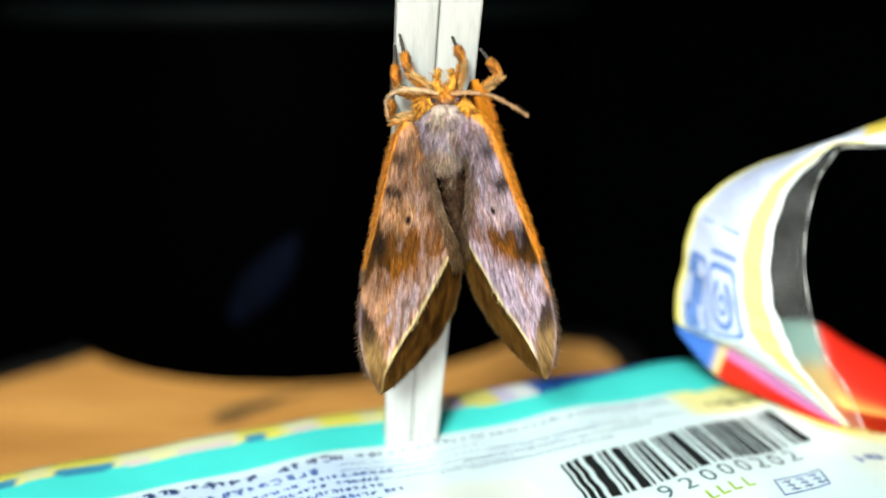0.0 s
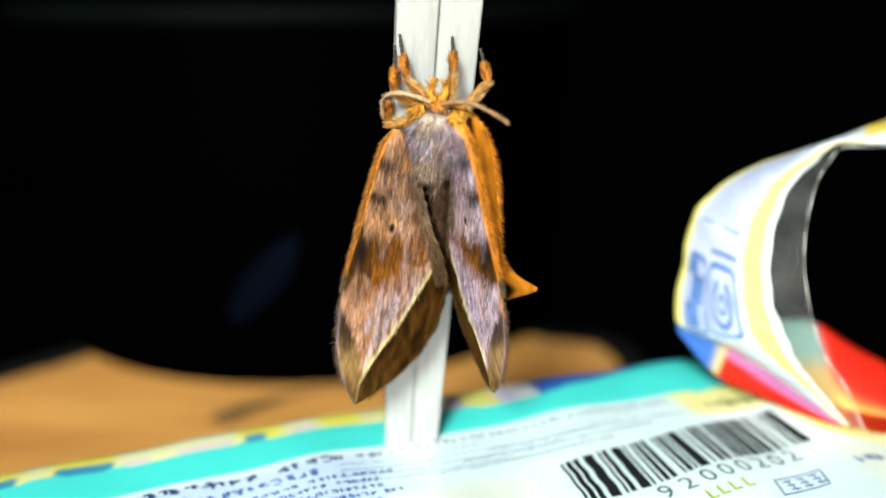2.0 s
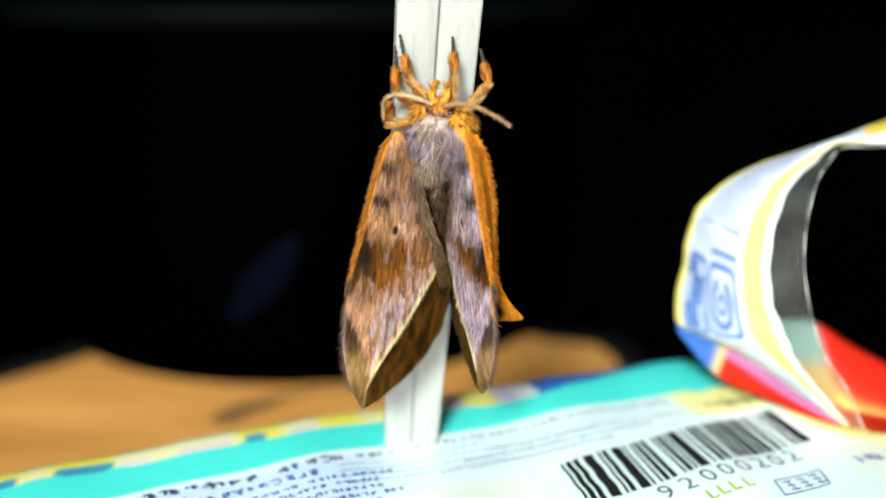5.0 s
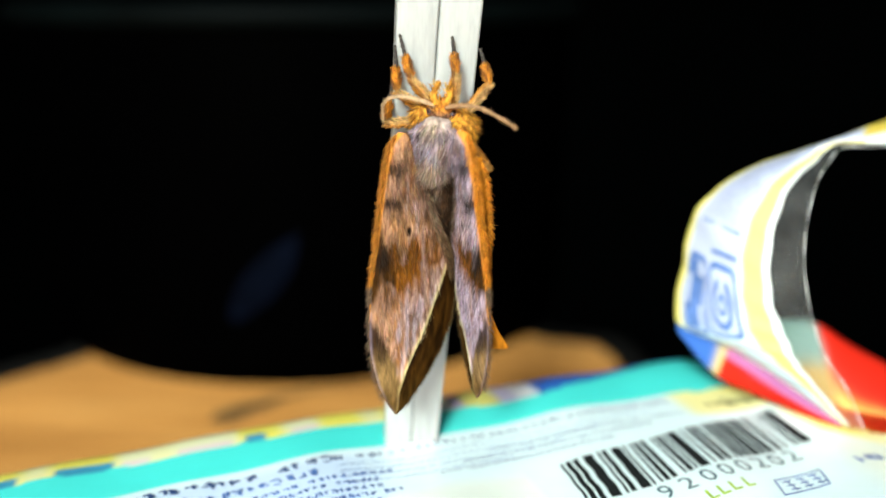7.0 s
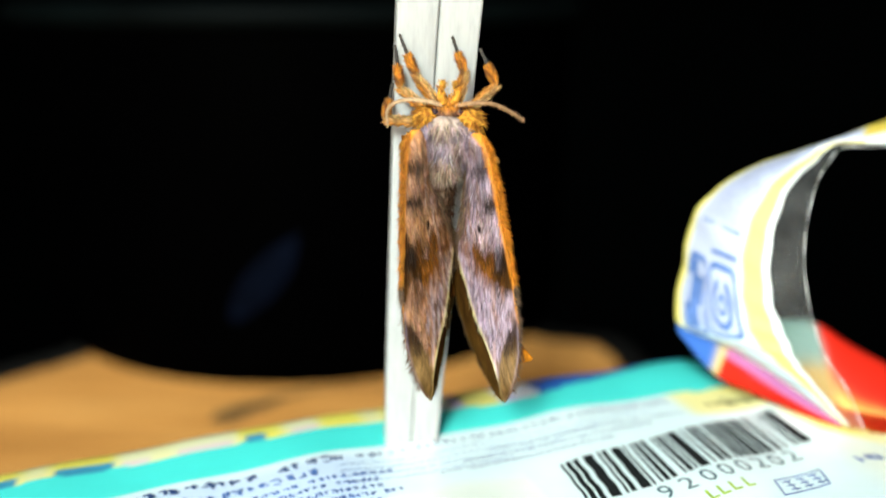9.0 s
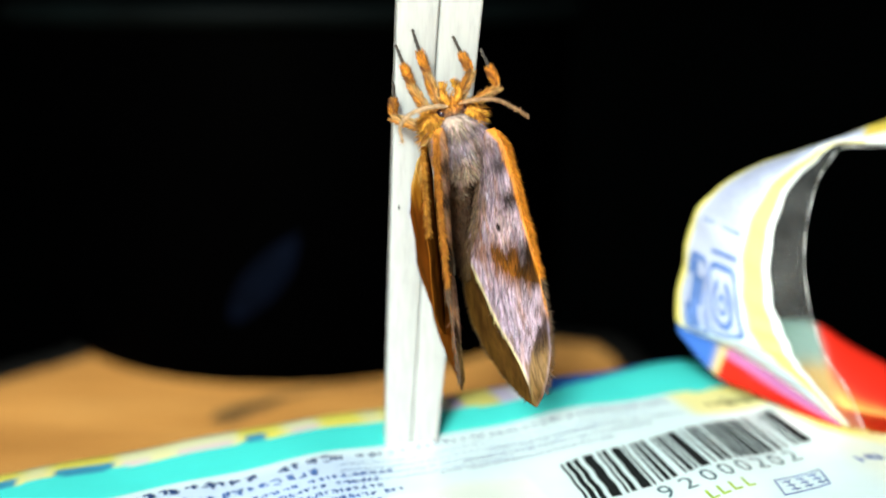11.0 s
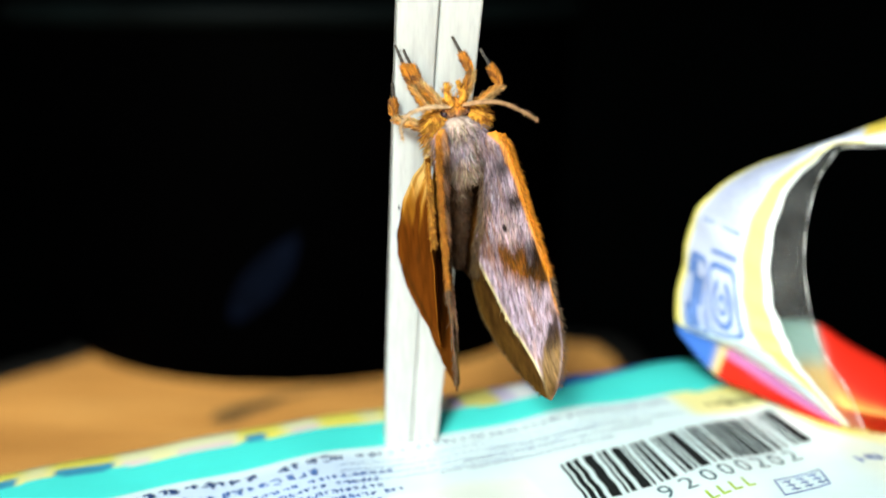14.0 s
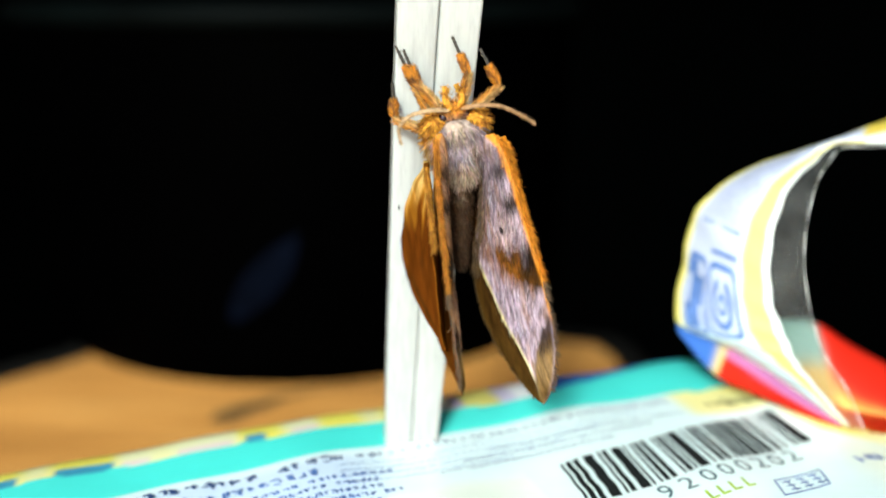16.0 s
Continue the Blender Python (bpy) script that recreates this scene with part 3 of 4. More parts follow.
LILAC, TAN, RUST, BROWN, OLIVE, DARK, PALE, AMBER = (0.350, 0.274, 0.360), (0.40, 0.20, 0.10), (0.15, 0.050, 0.006), (0.036, 0.015, 0.004), (0.066, 0.034, 0.007), (0.010, 0.005, 0.003), (0.48, 0.40, 0.17), (0.52, 0.18, 0.014)


def wing_colour(s, w, warm):
    """The pattern of a forewing's upper side; warm: how rusty this wing is."""
    wc, wi, wl = interp(s, COSTA), interp(s, INNER), interp(s, LINE) if s > 9.5 else -9
    warm0, warm = warm, warm * (0.55 + 0.45 * math.exp(-((s - 8.6) / 3.0) ** 2))
    n1, n2 = noise.noise((w * 1.3, s * 0.35, 1 + warm0)), noise.noise((w * 2.6, s * 0.8, 4 + warm0))
    c = lerp(lerp(LILAC, (0.265, 0.185, 0.165), 0.8 * warm0), TAN, max(0, min(1, warm * 0.85 - 0.15 + 0.7 * n1 + 0.4 * n2)))
    c = lerp(c, (0.055, 0.023, 0.009), (0.3 + 0.45 * warm0) * step(n2, -0.08, 0.4))
    c = lerp(c, (0.10, 0.058, 0.032), (0.5 - 0.1 * warm0) * step(w - wi, 2.2, 0.5) * max(0.2, min(1, 0.8 + n1)))
    c = lerp(c, (0.12, 0.05, 0.022), 0.7 * warm0 * warm0 * step(w - wi, 1.9, 0.5))
    d = wc - w
    c = lerp(c, lerp((0.30, 0.115, 0.022), TAN, max(0, min(1, 0.5 + 1.2 * n1))), 0.75 * warm0 * warm0 * step(3.4 - d + 1.2 * n2, 0, 1.6))
    # tan tuft near the dot, rusty band, dark costal patches
    c = lerp(c, lerp((0.43, 0.345, 0.42), (0.56, 0.30, 0.15), min(1, 1.2 * warm0)), 0.85 * math.exp(-((s - 8.2) / 1.9) ** 2 - ((w - 0.5) / 1.5) ** 2) * (0.75 + 0.5 * n2))
    band = math.exp(-((s - 11.0 - 0.3 * (2.5 - d) + 1.2 * n1 + 0.5 * n2) / (1.5 + 1.5 * warm0)) ** 2)
    c = lerp(c, lerp(BROWN, RUST, step(d + 2 * n1, 0.8, 3.2)), max(0, min(1, (1.5 + 1.6 * n1) * band * (1 - (0.75 - 0.15 * warm0) * step(d + 1.5 * n1, 2.8, 5.5)) + 0.5 * band * n2)))
    c = lerp(c, DARK, 0.9 * math.exp(-((s - 10.4) / 1.3) ** 2) * step(2.0 - d, 0, 1.2))
    c = lerp(c, DARK, 0.95 * math.exp(-((s - 5.4) / 0.8) ** 2) * step(2.0 - d + 0.5 * n2, 0, 0.8))
    c = lerp(c, DARK, 0.85 * math.exp(-((s - 2.4) / 1.0) ** 2) * step(1.9 - d, 0, 1.0))
    c = lerp(c, BROWN, 0.5 * math.exp(-((s - 7) / 4) ** 2) * step(w - wi, 2.2, 0.6) * (0.5 + n1))
    # apical patch
    sub = interp(s, [(14.5, 3.6), (16.5, 2.5), (18.5, 1.45), (20.5, 0.6), (22, 0.5), (24.5, 0.4)])
    if s > 14.5 and w > sub:
        k = step(w - sub + 0.3 * n2, 0, 0.6)
        c = lerp(c, lerp(DARK, lerp(OLIVE, (0.17, 0.10, 0.035), step(s, 17, 20)), max(0.3 * step(w - sub, 0.9, 0.2), step(s + 0.8 * n1, 16.8, 21.0))), 0.95 * k)
        c = lerp(c, LILAC, (0.35 - 0.1 * warm0) * step(w - wc, -0.3, -0.05))
    # beyond the oblique line
    if w < wl:
        e = wl - w
        body = lerp(lerp(OLIVE, (0.075, 0.030, 0.005), warm0), lerp(BROWN, (0.016, 0.007, 0.002), warm0), max(0, min(1, 0.35 + 0.4 * warm0 + 0.7 * n1 + 0.35 * n2)))
        body = lerp(body, DARK, 0.35 * math.exp(-((e - 0.7) / 0.4) ** 2))
        c = lerp(c, body, step(e, 0.08, 0.25))
    if s > 9.5:
        c = lerp(c, PALE, 0.95 * math.exp(-((w - wl) / 0.15) ** 2) * step(s, 10.5, 12.5) * (1 - 0.7 * step(s, 20.5, 23)))
    c = lerp(c, lerp(OLIVE, BROWN, 0.5), 0.75 * step(s, 20.5, 23.5))
    c = lerp(c, (0.004, 0.003, 0.002), math.exp(-(((s - 7.9) / 0.5) ** 2 + ((w - 0.2) / 0.3) ** 2) ** 2))
    fleck = noise.noise((w * 5.5, s * 0.9, 21 + warm0)) + 0.6 * noise.noise((w * 11, s * 1.6, 30 + warm0))
    c = tuple(x * (1 + 0.5 * max(-0.75, min(1, fleck))) for x in c)
    # orange leading edge
    k = step((0.5 if warm < 0.5 else 0.34) - 0.2 * step(s, 7, 13) - d, 0, 0.2) * (1 - step(s, 14.5, 17))
    c = lerp(c, lerp(AMBER, TAN, 0.3 * n2 + 0.15), k)
    return c


def wing_point(s, u, fold=0.42):
    wc, wi = interp(s, COSTA), interp(s, INNER)
    w = wi + (wc - wi) * u
    y = -0.55 * math.sin(math.pi * u) * min(1, (24.6 - s) / 8) + 0.10 * noise.noise((w * 0.6, s * 0.25, 9))
    if s > 9.5:
        wl = interp(s, LINE)
        if w < wl:
            y += fold * (wl - w) * step(s, 9.5, 13)
        y -= 0.13 * math.exp(-((w - wl) / 0.22) ** 2) * step(s, 11, 13)
    y += 0.35 * step(0.9 - (wc - w), 0, 0.9) - 0.012 * (s - 10) ** 2 * 0.25
    return w, y


def build_forewing(moth, side):
    warm, fold = (0.92, 0.27) if side < 0 else (0.3, 0.05)
    ns, nu = 150, 70
    ss = [-0.6 + 25.1 * (i / ns) for i in range(ns + 1)]
    grid, col = [], []
    for s in ss:
        r, c = [], []
        for j in range(nu + 1):
            u = j / nu
            w, y = wing_point(s, u, fold)
            jag = 0.09 * noise.noise((s * 3, 1, side)) * (1 if j == 0 else 0)
            r.append(Vector((side * (w + jag), y, -s)) * MM)
            c.append(wing_colour(s, w, warm))
        grid.append(r)
        col.append(c)
    if side < 0:
        grid, col = [r[::-1] for r in grid], [c[::-1] for c in col]

    def under(i, j):
        u = j / nu if side > 0 else 1 - j / nu
        n = noise.noise((u * 6, ss[i] * 0.5, 2))
        c = lerp((0.70, 0.32, 0.035), (0.12, 0.034, 0.004), step(ss[i] + 3 * n, 2, 10))
        return lerp(c, AMBER, step(u + 0.05 * n, 0.76, 0.93) * (1 - 0.6 * step(ss[i], 14, 20)))
    bm = shell(grid, 0.00012, lambda i, j: col[i][j], under)
    ob = part("forewing", bm, [WING, WING_UNDER], moth, "lilac-brown patterned forewing with an oblique pale line")
    # furry leading edge and fringe
    rng = random.Random(20 + side)
    bm = bmesh.new()
    lay = bm.loops.layers.float_color.new("pattern")
    roots = []
    for k in range(3000):
        s = rng.uniform(-0.4, 9) if k < 2000 else rng.uniform(8, 14) if k < 2750 else rng.uniform(14, 23)
        w, y = wing_point(s, 1 - 0.045 * rng.random() ** 1.5 * (1 - 0.6 * step(s, 7, 12)), fold)
        roots.append((Vector((side * w, y + rng.uniform(-0.05, 0.25), -s)) * MM, Vector((side * rng.uniform(0.35, 1), rng.uniform(-0.6, 0.6), -rng.uniform(0.5, 1.4)))))
    hairs(bm, roots, 0.00062, 0.000022, rng, lay, lambda p: (AMBER if side > 0 else (0.40, 0.15, 0.02)) if -p.z / MM < 12.5 else (0.12, 0.075, 0.045))
    roots = []
    for k in range(500):
        s = rng.uniform(11, 24)
        w, y = wing_point(s, rng.uniform(0, 0.02), fold)
        roots.append((Vector((side * w, y, -s)) * MM, Vector((-side * rng.uniform(0.2, 1), rng.uniform(-0.2, 0.2), -rng.uniform(0.4, 1.2)))))
    hairs(bm, roots, 0.00035, 0.00003, rng, lay, lambda p: OLIVE)
    # long soft hairs along the inner margin, over the abdomen
    roots = []
    for k in range(1500):
        s = rng.uniform(0.5, 12.5)
        w, y = wing_point(s, 0.16 * rng.random(), fold)
        roots.append((Vector((side * w, y, -s)) * MM, Vector((-side * rng.uniform(0.15, 0.8), -rng.uniform(0, 0.3), -rng.uniform(0.7, 1.3)))))
    hairs(bm, roots, 0.0010, 0.000024, rng, lay, lambda p: lerp((0.20, 0.125, 0.075), (0.10, 0.055, 0.022), step(-p.z / MM, 6, 11)))
    # raised hair-scales lying along the wing
    roots = []
    cols = {}
    for k in range(5000):
        s = rng.uniform(0.0, 10.5) if k < 3200 else rng.uniform(9, 19)
        u = rng.uniform(0.02, 0.95)
        w, y = wing_point(s, u, fold)
        if (s > 9.5 and w < interp(s, LINE)) or (7.1 < s < 8.4 and -0.15 < w < 0.55):
            continue
        p = Vector((side * w, y, -s)) * MM
        cols[tuple(p)] = wing_colour(s, w, warm)
        sway = 0.35 * noise.noise((w * 0.5, s * 0.3, 12 + side))
        roots.append((p, Vector((side * (sway + rng.uniform(-0.2, 0.2)), -rng.uniform(0.05, 0.26), -1))))
    hairs(bm, roots, 0.00085, 0.000024, rng, lay, lambda p: cols.get(tuple(p), LILAC))
    part("fringe", bm, FUR, ob, "orange hairs along the wing edge")
    return ob


HIND_C = [(-0.3, 0.9), (2, 1.8), (5, 2.0), (9, 1.6), (12, 1.2), (13.5, 1.2), (14.5, 1.8), (15.4, 2.6), (16.0, 3.7), (16.6, 4.7), (17.1, 3.7), (17.6, 2.4), (18, 1.5)]
HIND_ROUND = [(-0.3, 0.9), (2, 1.7), (5, 2.1), (9, 2.5), (12, 2.8), (14, 2.7), (15.5, 2.3), (16.6, 1.8), (17.4, 1.2), (18, 0.5)]
HIND_ROUND_I = [(-0.3, 0.2), (2, -2.0), (5, -4.0), (9, -5.5), (11, -5.7), (13, -5.2), (14.5, -4.2), (15.8, -2.9), (16.9, -1.5), (17.5, -0.6), (18, 0.3)]
HIND_I = [(-0.3, 0.2), (2, -1.6), (5, -3.6), (9, -5.0), (12, -5.2), (14, -4.2), (15.5, -2.6), (16.6, -1.0), (17.4, 0.3), (18, 1.2)]


def build_hindwing(moth, side):
    ns, nu = 60, 30
    grid = []
    for i in range(ns + 1):
        s = -0.3 + 18.3 * i / ns
        a, b = interp(s, HIND_I if side > 0 else HIND_ROUND_I), interp(s, HIND_C if side > 0 else HIND_ROUND)
        r = []
        for j in range(nu + 1):
            u = j / nu
            w = a + (b - a) * u
            y = -0.5 * math.sin(math.pi * u) + 0.12 * noise.noise((w * 0.7, s * 0.4, 3)) - 0.4 * step(s, 14, 18) * max(0, u * 2 - 1) + 0.5 * max(0, -w - 0.5)
            r.append(Vector((side * w, y, -s)) * MM)
        grid.append(r if side > 0 else r[::-1])

    def up(i, j):
        n = noise.noise((j * 0.2, i * 0.08, 1))
        u = j / nu if side > 0 else 1 - j / nu
        return lerp(lerp((0.05, 0.020, 0.005), (0.012, 0.005, 0.002), 0.5 + 0.6 * n), AMBER if side > 0 else RUST, step(u, 0.5, 0.75))

    def low(i, j):
        u = j / nu if side > 0 else 1 - j / nu
        n = noise.noise((j * 0.25, i * 0.1, 6))
        k = noise.noise((j * 0.45, i * 0.03, 8))
        c = lerp(lerp((0.80, 0.50, 0.16), (0.66, 0.27, 0.025), step(i / ns + 0.2 * k, 0.05, 0.3)), (0.14, 0.036, 0.004), step(i / ns + 0.12 * n + 0.25 * k, 0.10, 0.42))
        c = lerp(c, BROWN, 0.5 * step(n, 0, 0.5) * step(i / ns, 0.3, 0.6))
        return lerp(c, AMBER, step(u, 0.8, 0.95) * (1 if side > 0 else 0.25))
    ob = part("hindwing", shell(grid, 0.0001, up, low), [WING_UNDER, WING_UNDER], moth, "rusty brown hindwing with an orange underside")
    rng = random.Random(40 + side)
    bm = bmesh.new()
    lay = bm.loops.layers.float_color.new("pattern")
    roots = []
    for k in range(900):
        s = rng.uniform(0, 14.5 if side > 0 else 7)
        w = interp(s, HIND_C if side > 0 else HIND_ROUND)
        roots.append((Vector((side * (w - 0.05), -0.1 - 0.4 * step(s, 14, 18), -s)) * MM, Vector((side * rng.uniform(0.3, 1), rng.uniform(-0.6, 0.6), -rng.uniform(0.3, 1)))))
    hairs(bm, roots, 0.0007, 0.00004, rng, lay, lambda p: AMBER if side > 0 else (0.36, 0.15, 0.02))
    part("fringe", bm, FUR, ob, "orange hairs")
    return ob


def blob(bm, centre, radii, rough=0.06, seg=24):
    d = bmesh.ops.create_uvsphere(bm, u_segments=seg, v_segments=seg * 2 // 3, radius=1)
    for v in d["verts"]:
        k = 1 + rough * noise.noise(v.co * 3 + Vector(centre))
        v.co = Vector((centre[0] + v.co.x * radii[0] * k, centre[1] + v.co.y * radii[1] * k, centre[2] + v.co.z * radii[2] * k)) * MM
    return d["verts"]


def furry(name, moth, blobs, colour, count, length, rng, label, lean=(0, 0, -1), width=0.00005):
    bm = bmesh.new()
    for c, r in blobs:
        blob(bm, c, r)
    paint(bm, colour)
    lay = bm.loops.layers.float_color.get("pattern")
    roots = []
    for k in range(count):
        c, r = blobs[k % len(blobs)]
        v = Vector((rng.gauss(0, 1), rng.gauss(0, 1), rng.gauss(0, 1))).normalized()
        p = Vector((c[0] + v.x * r[0] * 0.97, c[1] + v.y * r[1] * 0.97, c[2] + v.z * r[2] * 0.97)) * MM
        roots.append((p, v * 0.55 + Vector(lean) * rng.uniform(0.6, 1.3) + Vector((rng.gauss(0, 0.2), rng.gauss(0, 0.2), 0))))
    hairs(bm, roots, length, width, rng, lay, colour)
    return part(name, bm, FUR, moth, label)


def build_moth():
    moth = thing("moth", "brown and lilac furry moth clinging to white chopsticks, wings half raised", "moth")
    rng = random.Random(8)

    def thorax_c(p):
        x, z = p.x / MM, p.z / MM
        n = noise.noise((x * 1.4, z * 0.5, 2))
        c = lerp((0.32, 0.25, 0.29), (0.31, 0.215, 0.18), step(n, -0.2, 0.4))
        c = lerp(c, (0.27, 0.205, 0.265), step(abs(x), 0.8, 2.0) * 0.7)
        c = lerp(c, (0.44, 0.34, 0.27), 0.8 * math.exp(-((z - 3.2) / 0.8) ** 2) * step(1.6 - abs(x), 0, 1))
        c = lerp(c, (0.31, 0.215, 0.15), 0.85 * step(1.5 - abs(x), 0, 0.5) * step(0.6 - z, 0, 1.0))
        c = lerp(c, (0.07, 0.038, 0.026), 0.6 * step(noise.noise((x * 2.6, p.y * 900, z * 0.5 + 5)), 0.1, 0.45))
        c = lerp(c, (0.50, 0.25, 0.03), step(abs(x), 1.7, 2.4) * step(p.y / MM, -1.7, -0.7))
        return lerp(c, (0.45, 0.22, 0.025), step(p.y / MM, -0.6, 0.8))

    def abdo_c(p):
        n = noise.noise((p.x * 2500, p.y * 2500, p.z * 700))
        c = lerp((0.33, 0.225, 0.155), (0.17, 0.105, 0.07), step(n, -0.3, 0.4))
        c = lerp(c, (0.36, 0.29, 0.26), 0.3 * step(math.sin((p.z / MM + 2.6) * 5.03 + 1.2), 0.35, 0.9))
        # shade between the wings, put into the colour of the sides and lower end
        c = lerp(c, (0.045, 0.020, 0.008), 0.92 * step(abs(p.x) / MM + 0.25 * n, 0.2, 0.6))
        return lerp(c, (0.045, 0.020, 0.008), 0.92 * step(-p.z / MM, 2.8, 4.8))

    def gold(p):
        n = noise.noise((p.x * 3800, p.y * 3800, p.z * 2200))
        return lerp((0.62, 0.29, 0.035), (0.24, 0.085, 0.012), step(n, -0.2, 0.4))
    furry("thorax", moth, [((0, -0.5, 1.0), (2.3, 2.1, 2.4)), ((0, -1.5, -0.5), (1.1, 1.1, 1.3)), ((-1.25, -0.9, 1.3), (1.15, 1.5, 1.8)), ((1.25, -0.9, 1.3), (1.15, 1.5, 1.8)), ((0, -1.2, 2.6), (1.5, 1.3, 1.0))], thorax_c, 6500, 0.0012, rng, "grey-lilac furry thorax", (0, -0.1, -1), 0.000032)
    furry("breast", moth, [((0, 0.9, 1.6), (2.6, 1.8, 2.6)), ((-1.75, -0.3, 3.1), (0.95, 1.1, 1.0)), ((1.85, -0.35, 3.0), (1.2, 1.2, 1.15))], gold, 2600, 0.0008, rng, "golden orange furred underside", (0, 0.2, -0.5), 0.00003)
    ab = [((0, 0.35 + 0.36 * k, -2.4 - 1.2 * k), (1.2 - 0.08 * k, 1.2 - 0.07 * k, 0.95)) for k in range(8)]
    furry("abdomen", moth, ab, abdo_c, 3200, 0.0007, rng, "tan furry abdomen in overlapping rings, sides and lower end painted dark as shade", (0, -0.15, -1), 0.00003)
    head_c = lambda p: lerp((0.46, 0.17, 0.02), (0.20, 0.12, 0.085), step(p.z / MM, 4.4, 3.4))
    h = furry("head", moth, [((0, -0.5, 4.0), (1.05, 1.1, 0.85))], head_c, 350, 0.0006, rng, "brown furry head", (0, -0.3, 0.6))
    for sx in (-1, 1):
        bm = bmesh.new()
        blob(bm, (sx * 1.0, -0.75, 3.85), (0.36, 0.45, 0.4), 0, 16)
        part("eye", bm, EYE, h, "dark round eye")
        bm = bmesh.new()
        tube(bm, [Vector(p) * MM for p in smoothed([(sx * 0.4, -1.1, 4.6), (sx * 0.7, -1.2, 5.4), (sx * 0.5, -0.6, 6.4)], 5)], [0.0004 * (1 - 0.05 * i) for i in range(11)], 8)
        paint(bm, gold)
        lay = bm.loops.layers.float_color.get("pattern")
        hairs(bm, [(Vector((sx * 0.6 + rng.gauss(0, 0.2), -1.0 + rng.gauss(0, 0.2), rng.uniform(4.6, 6.2))) * MM, Vector((rng.gauss(0, 0.5), -0.5, 1))) for k in range(120)], 0.0006, 0.00004, rng, lay, gold)
        part("palp", bm, FUR, h, "golden furry mouth palp")
    # antennae: one stretched out, one bent down
    feelers = []
    for sx, path in ((1, [(0, 0, 0), (1.7, -0.3, 0.45), (3.4, -0.25, 0.5), (5.1, 0.05, -0.1), (6.6, 0.3, -0.8)]), (-1, [(0, 0, 0), (-1.6, -0.3, 0.35), (-3.0, -0.4, 0.35), (-4.1, -0.3, -0.1), (-4.55, -0.2, -0.9), (-4.45, -0.1, -2.0)])):
        pts = smoothed(path, 10)
        bm = bmesh.new()
        n = len(pts)
        tube(bm, [Vector(tuple(p)) * MM for p in pts], [(0.22 - 0.13 * (i / n) ** 1.5) * MM for i in range(n)], 8, 0.7)
        feather = (0.30, 0.17, 0.085) if sx > 0 else (0.38, 0.25, 0.14)
        paint(bm, lambda p: feather)
        lay = bm.loops.layers.float_color.get("pattern")
        hairs(bm, [(Vector(tuple(pts[k % n])) * MM, Vector((rng.gauss(0, 0.4), rng.gauss(0, 0.6), rng.gauss(0, 0.7)))) for k in range(500)], 0.00036, 0.000022, rng, lay, lambda p: feather)
        f = part("antenna", bm, FUR, h, "brown feathery antenna")
        f.location = Vector((sx * 0.5, -1.3, 4.5)) * MM
        feelers.append(f)
    wings = {s: (build_forewing(moth, s), build_hindwing(moth, s)) for s in (-1, 1)}
    legs = []
    for hip, foot_key, pole, fem, tib in LEGS:
        legs.append((build_femur(moth, fem, rng), build_tibia(moth, tib, rng), hip, foot_key, pole, fem, tib))
    return moth, wings, legs, feelers


# hip in the moth's space, the foothold, which way the knee points, lengths of the two limbs
LEGS = [((0.8, -0.2, 4.2), "right_front", (0.5, -0.9, 0.1), 2.9, 3.9),
        ((1.5, 0.4, 3.4), "right_mid", (1, -0.3, 0.1), 3.6, 3.7),
        ((-0.8, -0.2, 4.2), "left_front", (-0.6, -0.9, 0.2), 3.0, 4.3),
        ((-1.5, 0.3, 3.4), "left_mid", (-1, -0.6, 0.1), 3.2, 4.2),
        ((-1.9, 0.4, 2.4), "left_hind", (-1, -0.4, -0.6), 3.4, 3.6),
        ((1.9, 0.9, 1.4), "right_hind", (1, -0.1, -0.8), 3.4, 3.6)]


def build_femur(moth, L, rng):
    """Thigh along its z, from the hip: broad, flattened and furred."""
    bm = bmesh.new()
    tube(bm, [(0, 0, L * k / 10 * MM) for k in range(11)], [(0.17 + 0.20 * math.sin(math.pi * (k / 10) ** 0.8)) * MM for k in range(11)], 12, 0.6)
    c = lambda p: lerp(lerp((0.56, 0.34, 0.13), (0.50, 0.19, 0.022), step(p.x / MM + 0.3 * noise.noise((p.z * 900, L, 3)), -0.25, 0.35)), (0.12, 0.05, 0.02), 0.9 * step(noise.noise((p.x * 3500, p.y * 3000, p.z * 700 + L)), 0.1, 0.4))
    paint(bm, c)
    lay = bm.loops.layers.float_color.get("pattern")
    roots = []
    for k in range(750):
        th, z = rng.uniform(0, 6.28), rng.uniform(0.1, 0.98) * L
        r = 0.17 + 0.20 * math.sin(math.pi * (z / L) ** 0.8)
        roots.append((Vector((math.cos(th) * r * 0.9, math.sin(th) * r * 0.55, z)) * MM, Vector((math.cos(th) * 0.5, math.sin(th) * 0.5, rng.uniform(0.7, 1.4)))))
    hairs(bm, roots, 0.00055, 0.000026, rng, lay, c)
    return part("femur", bm, FUR, moth, "cream and golden furry upper leg")


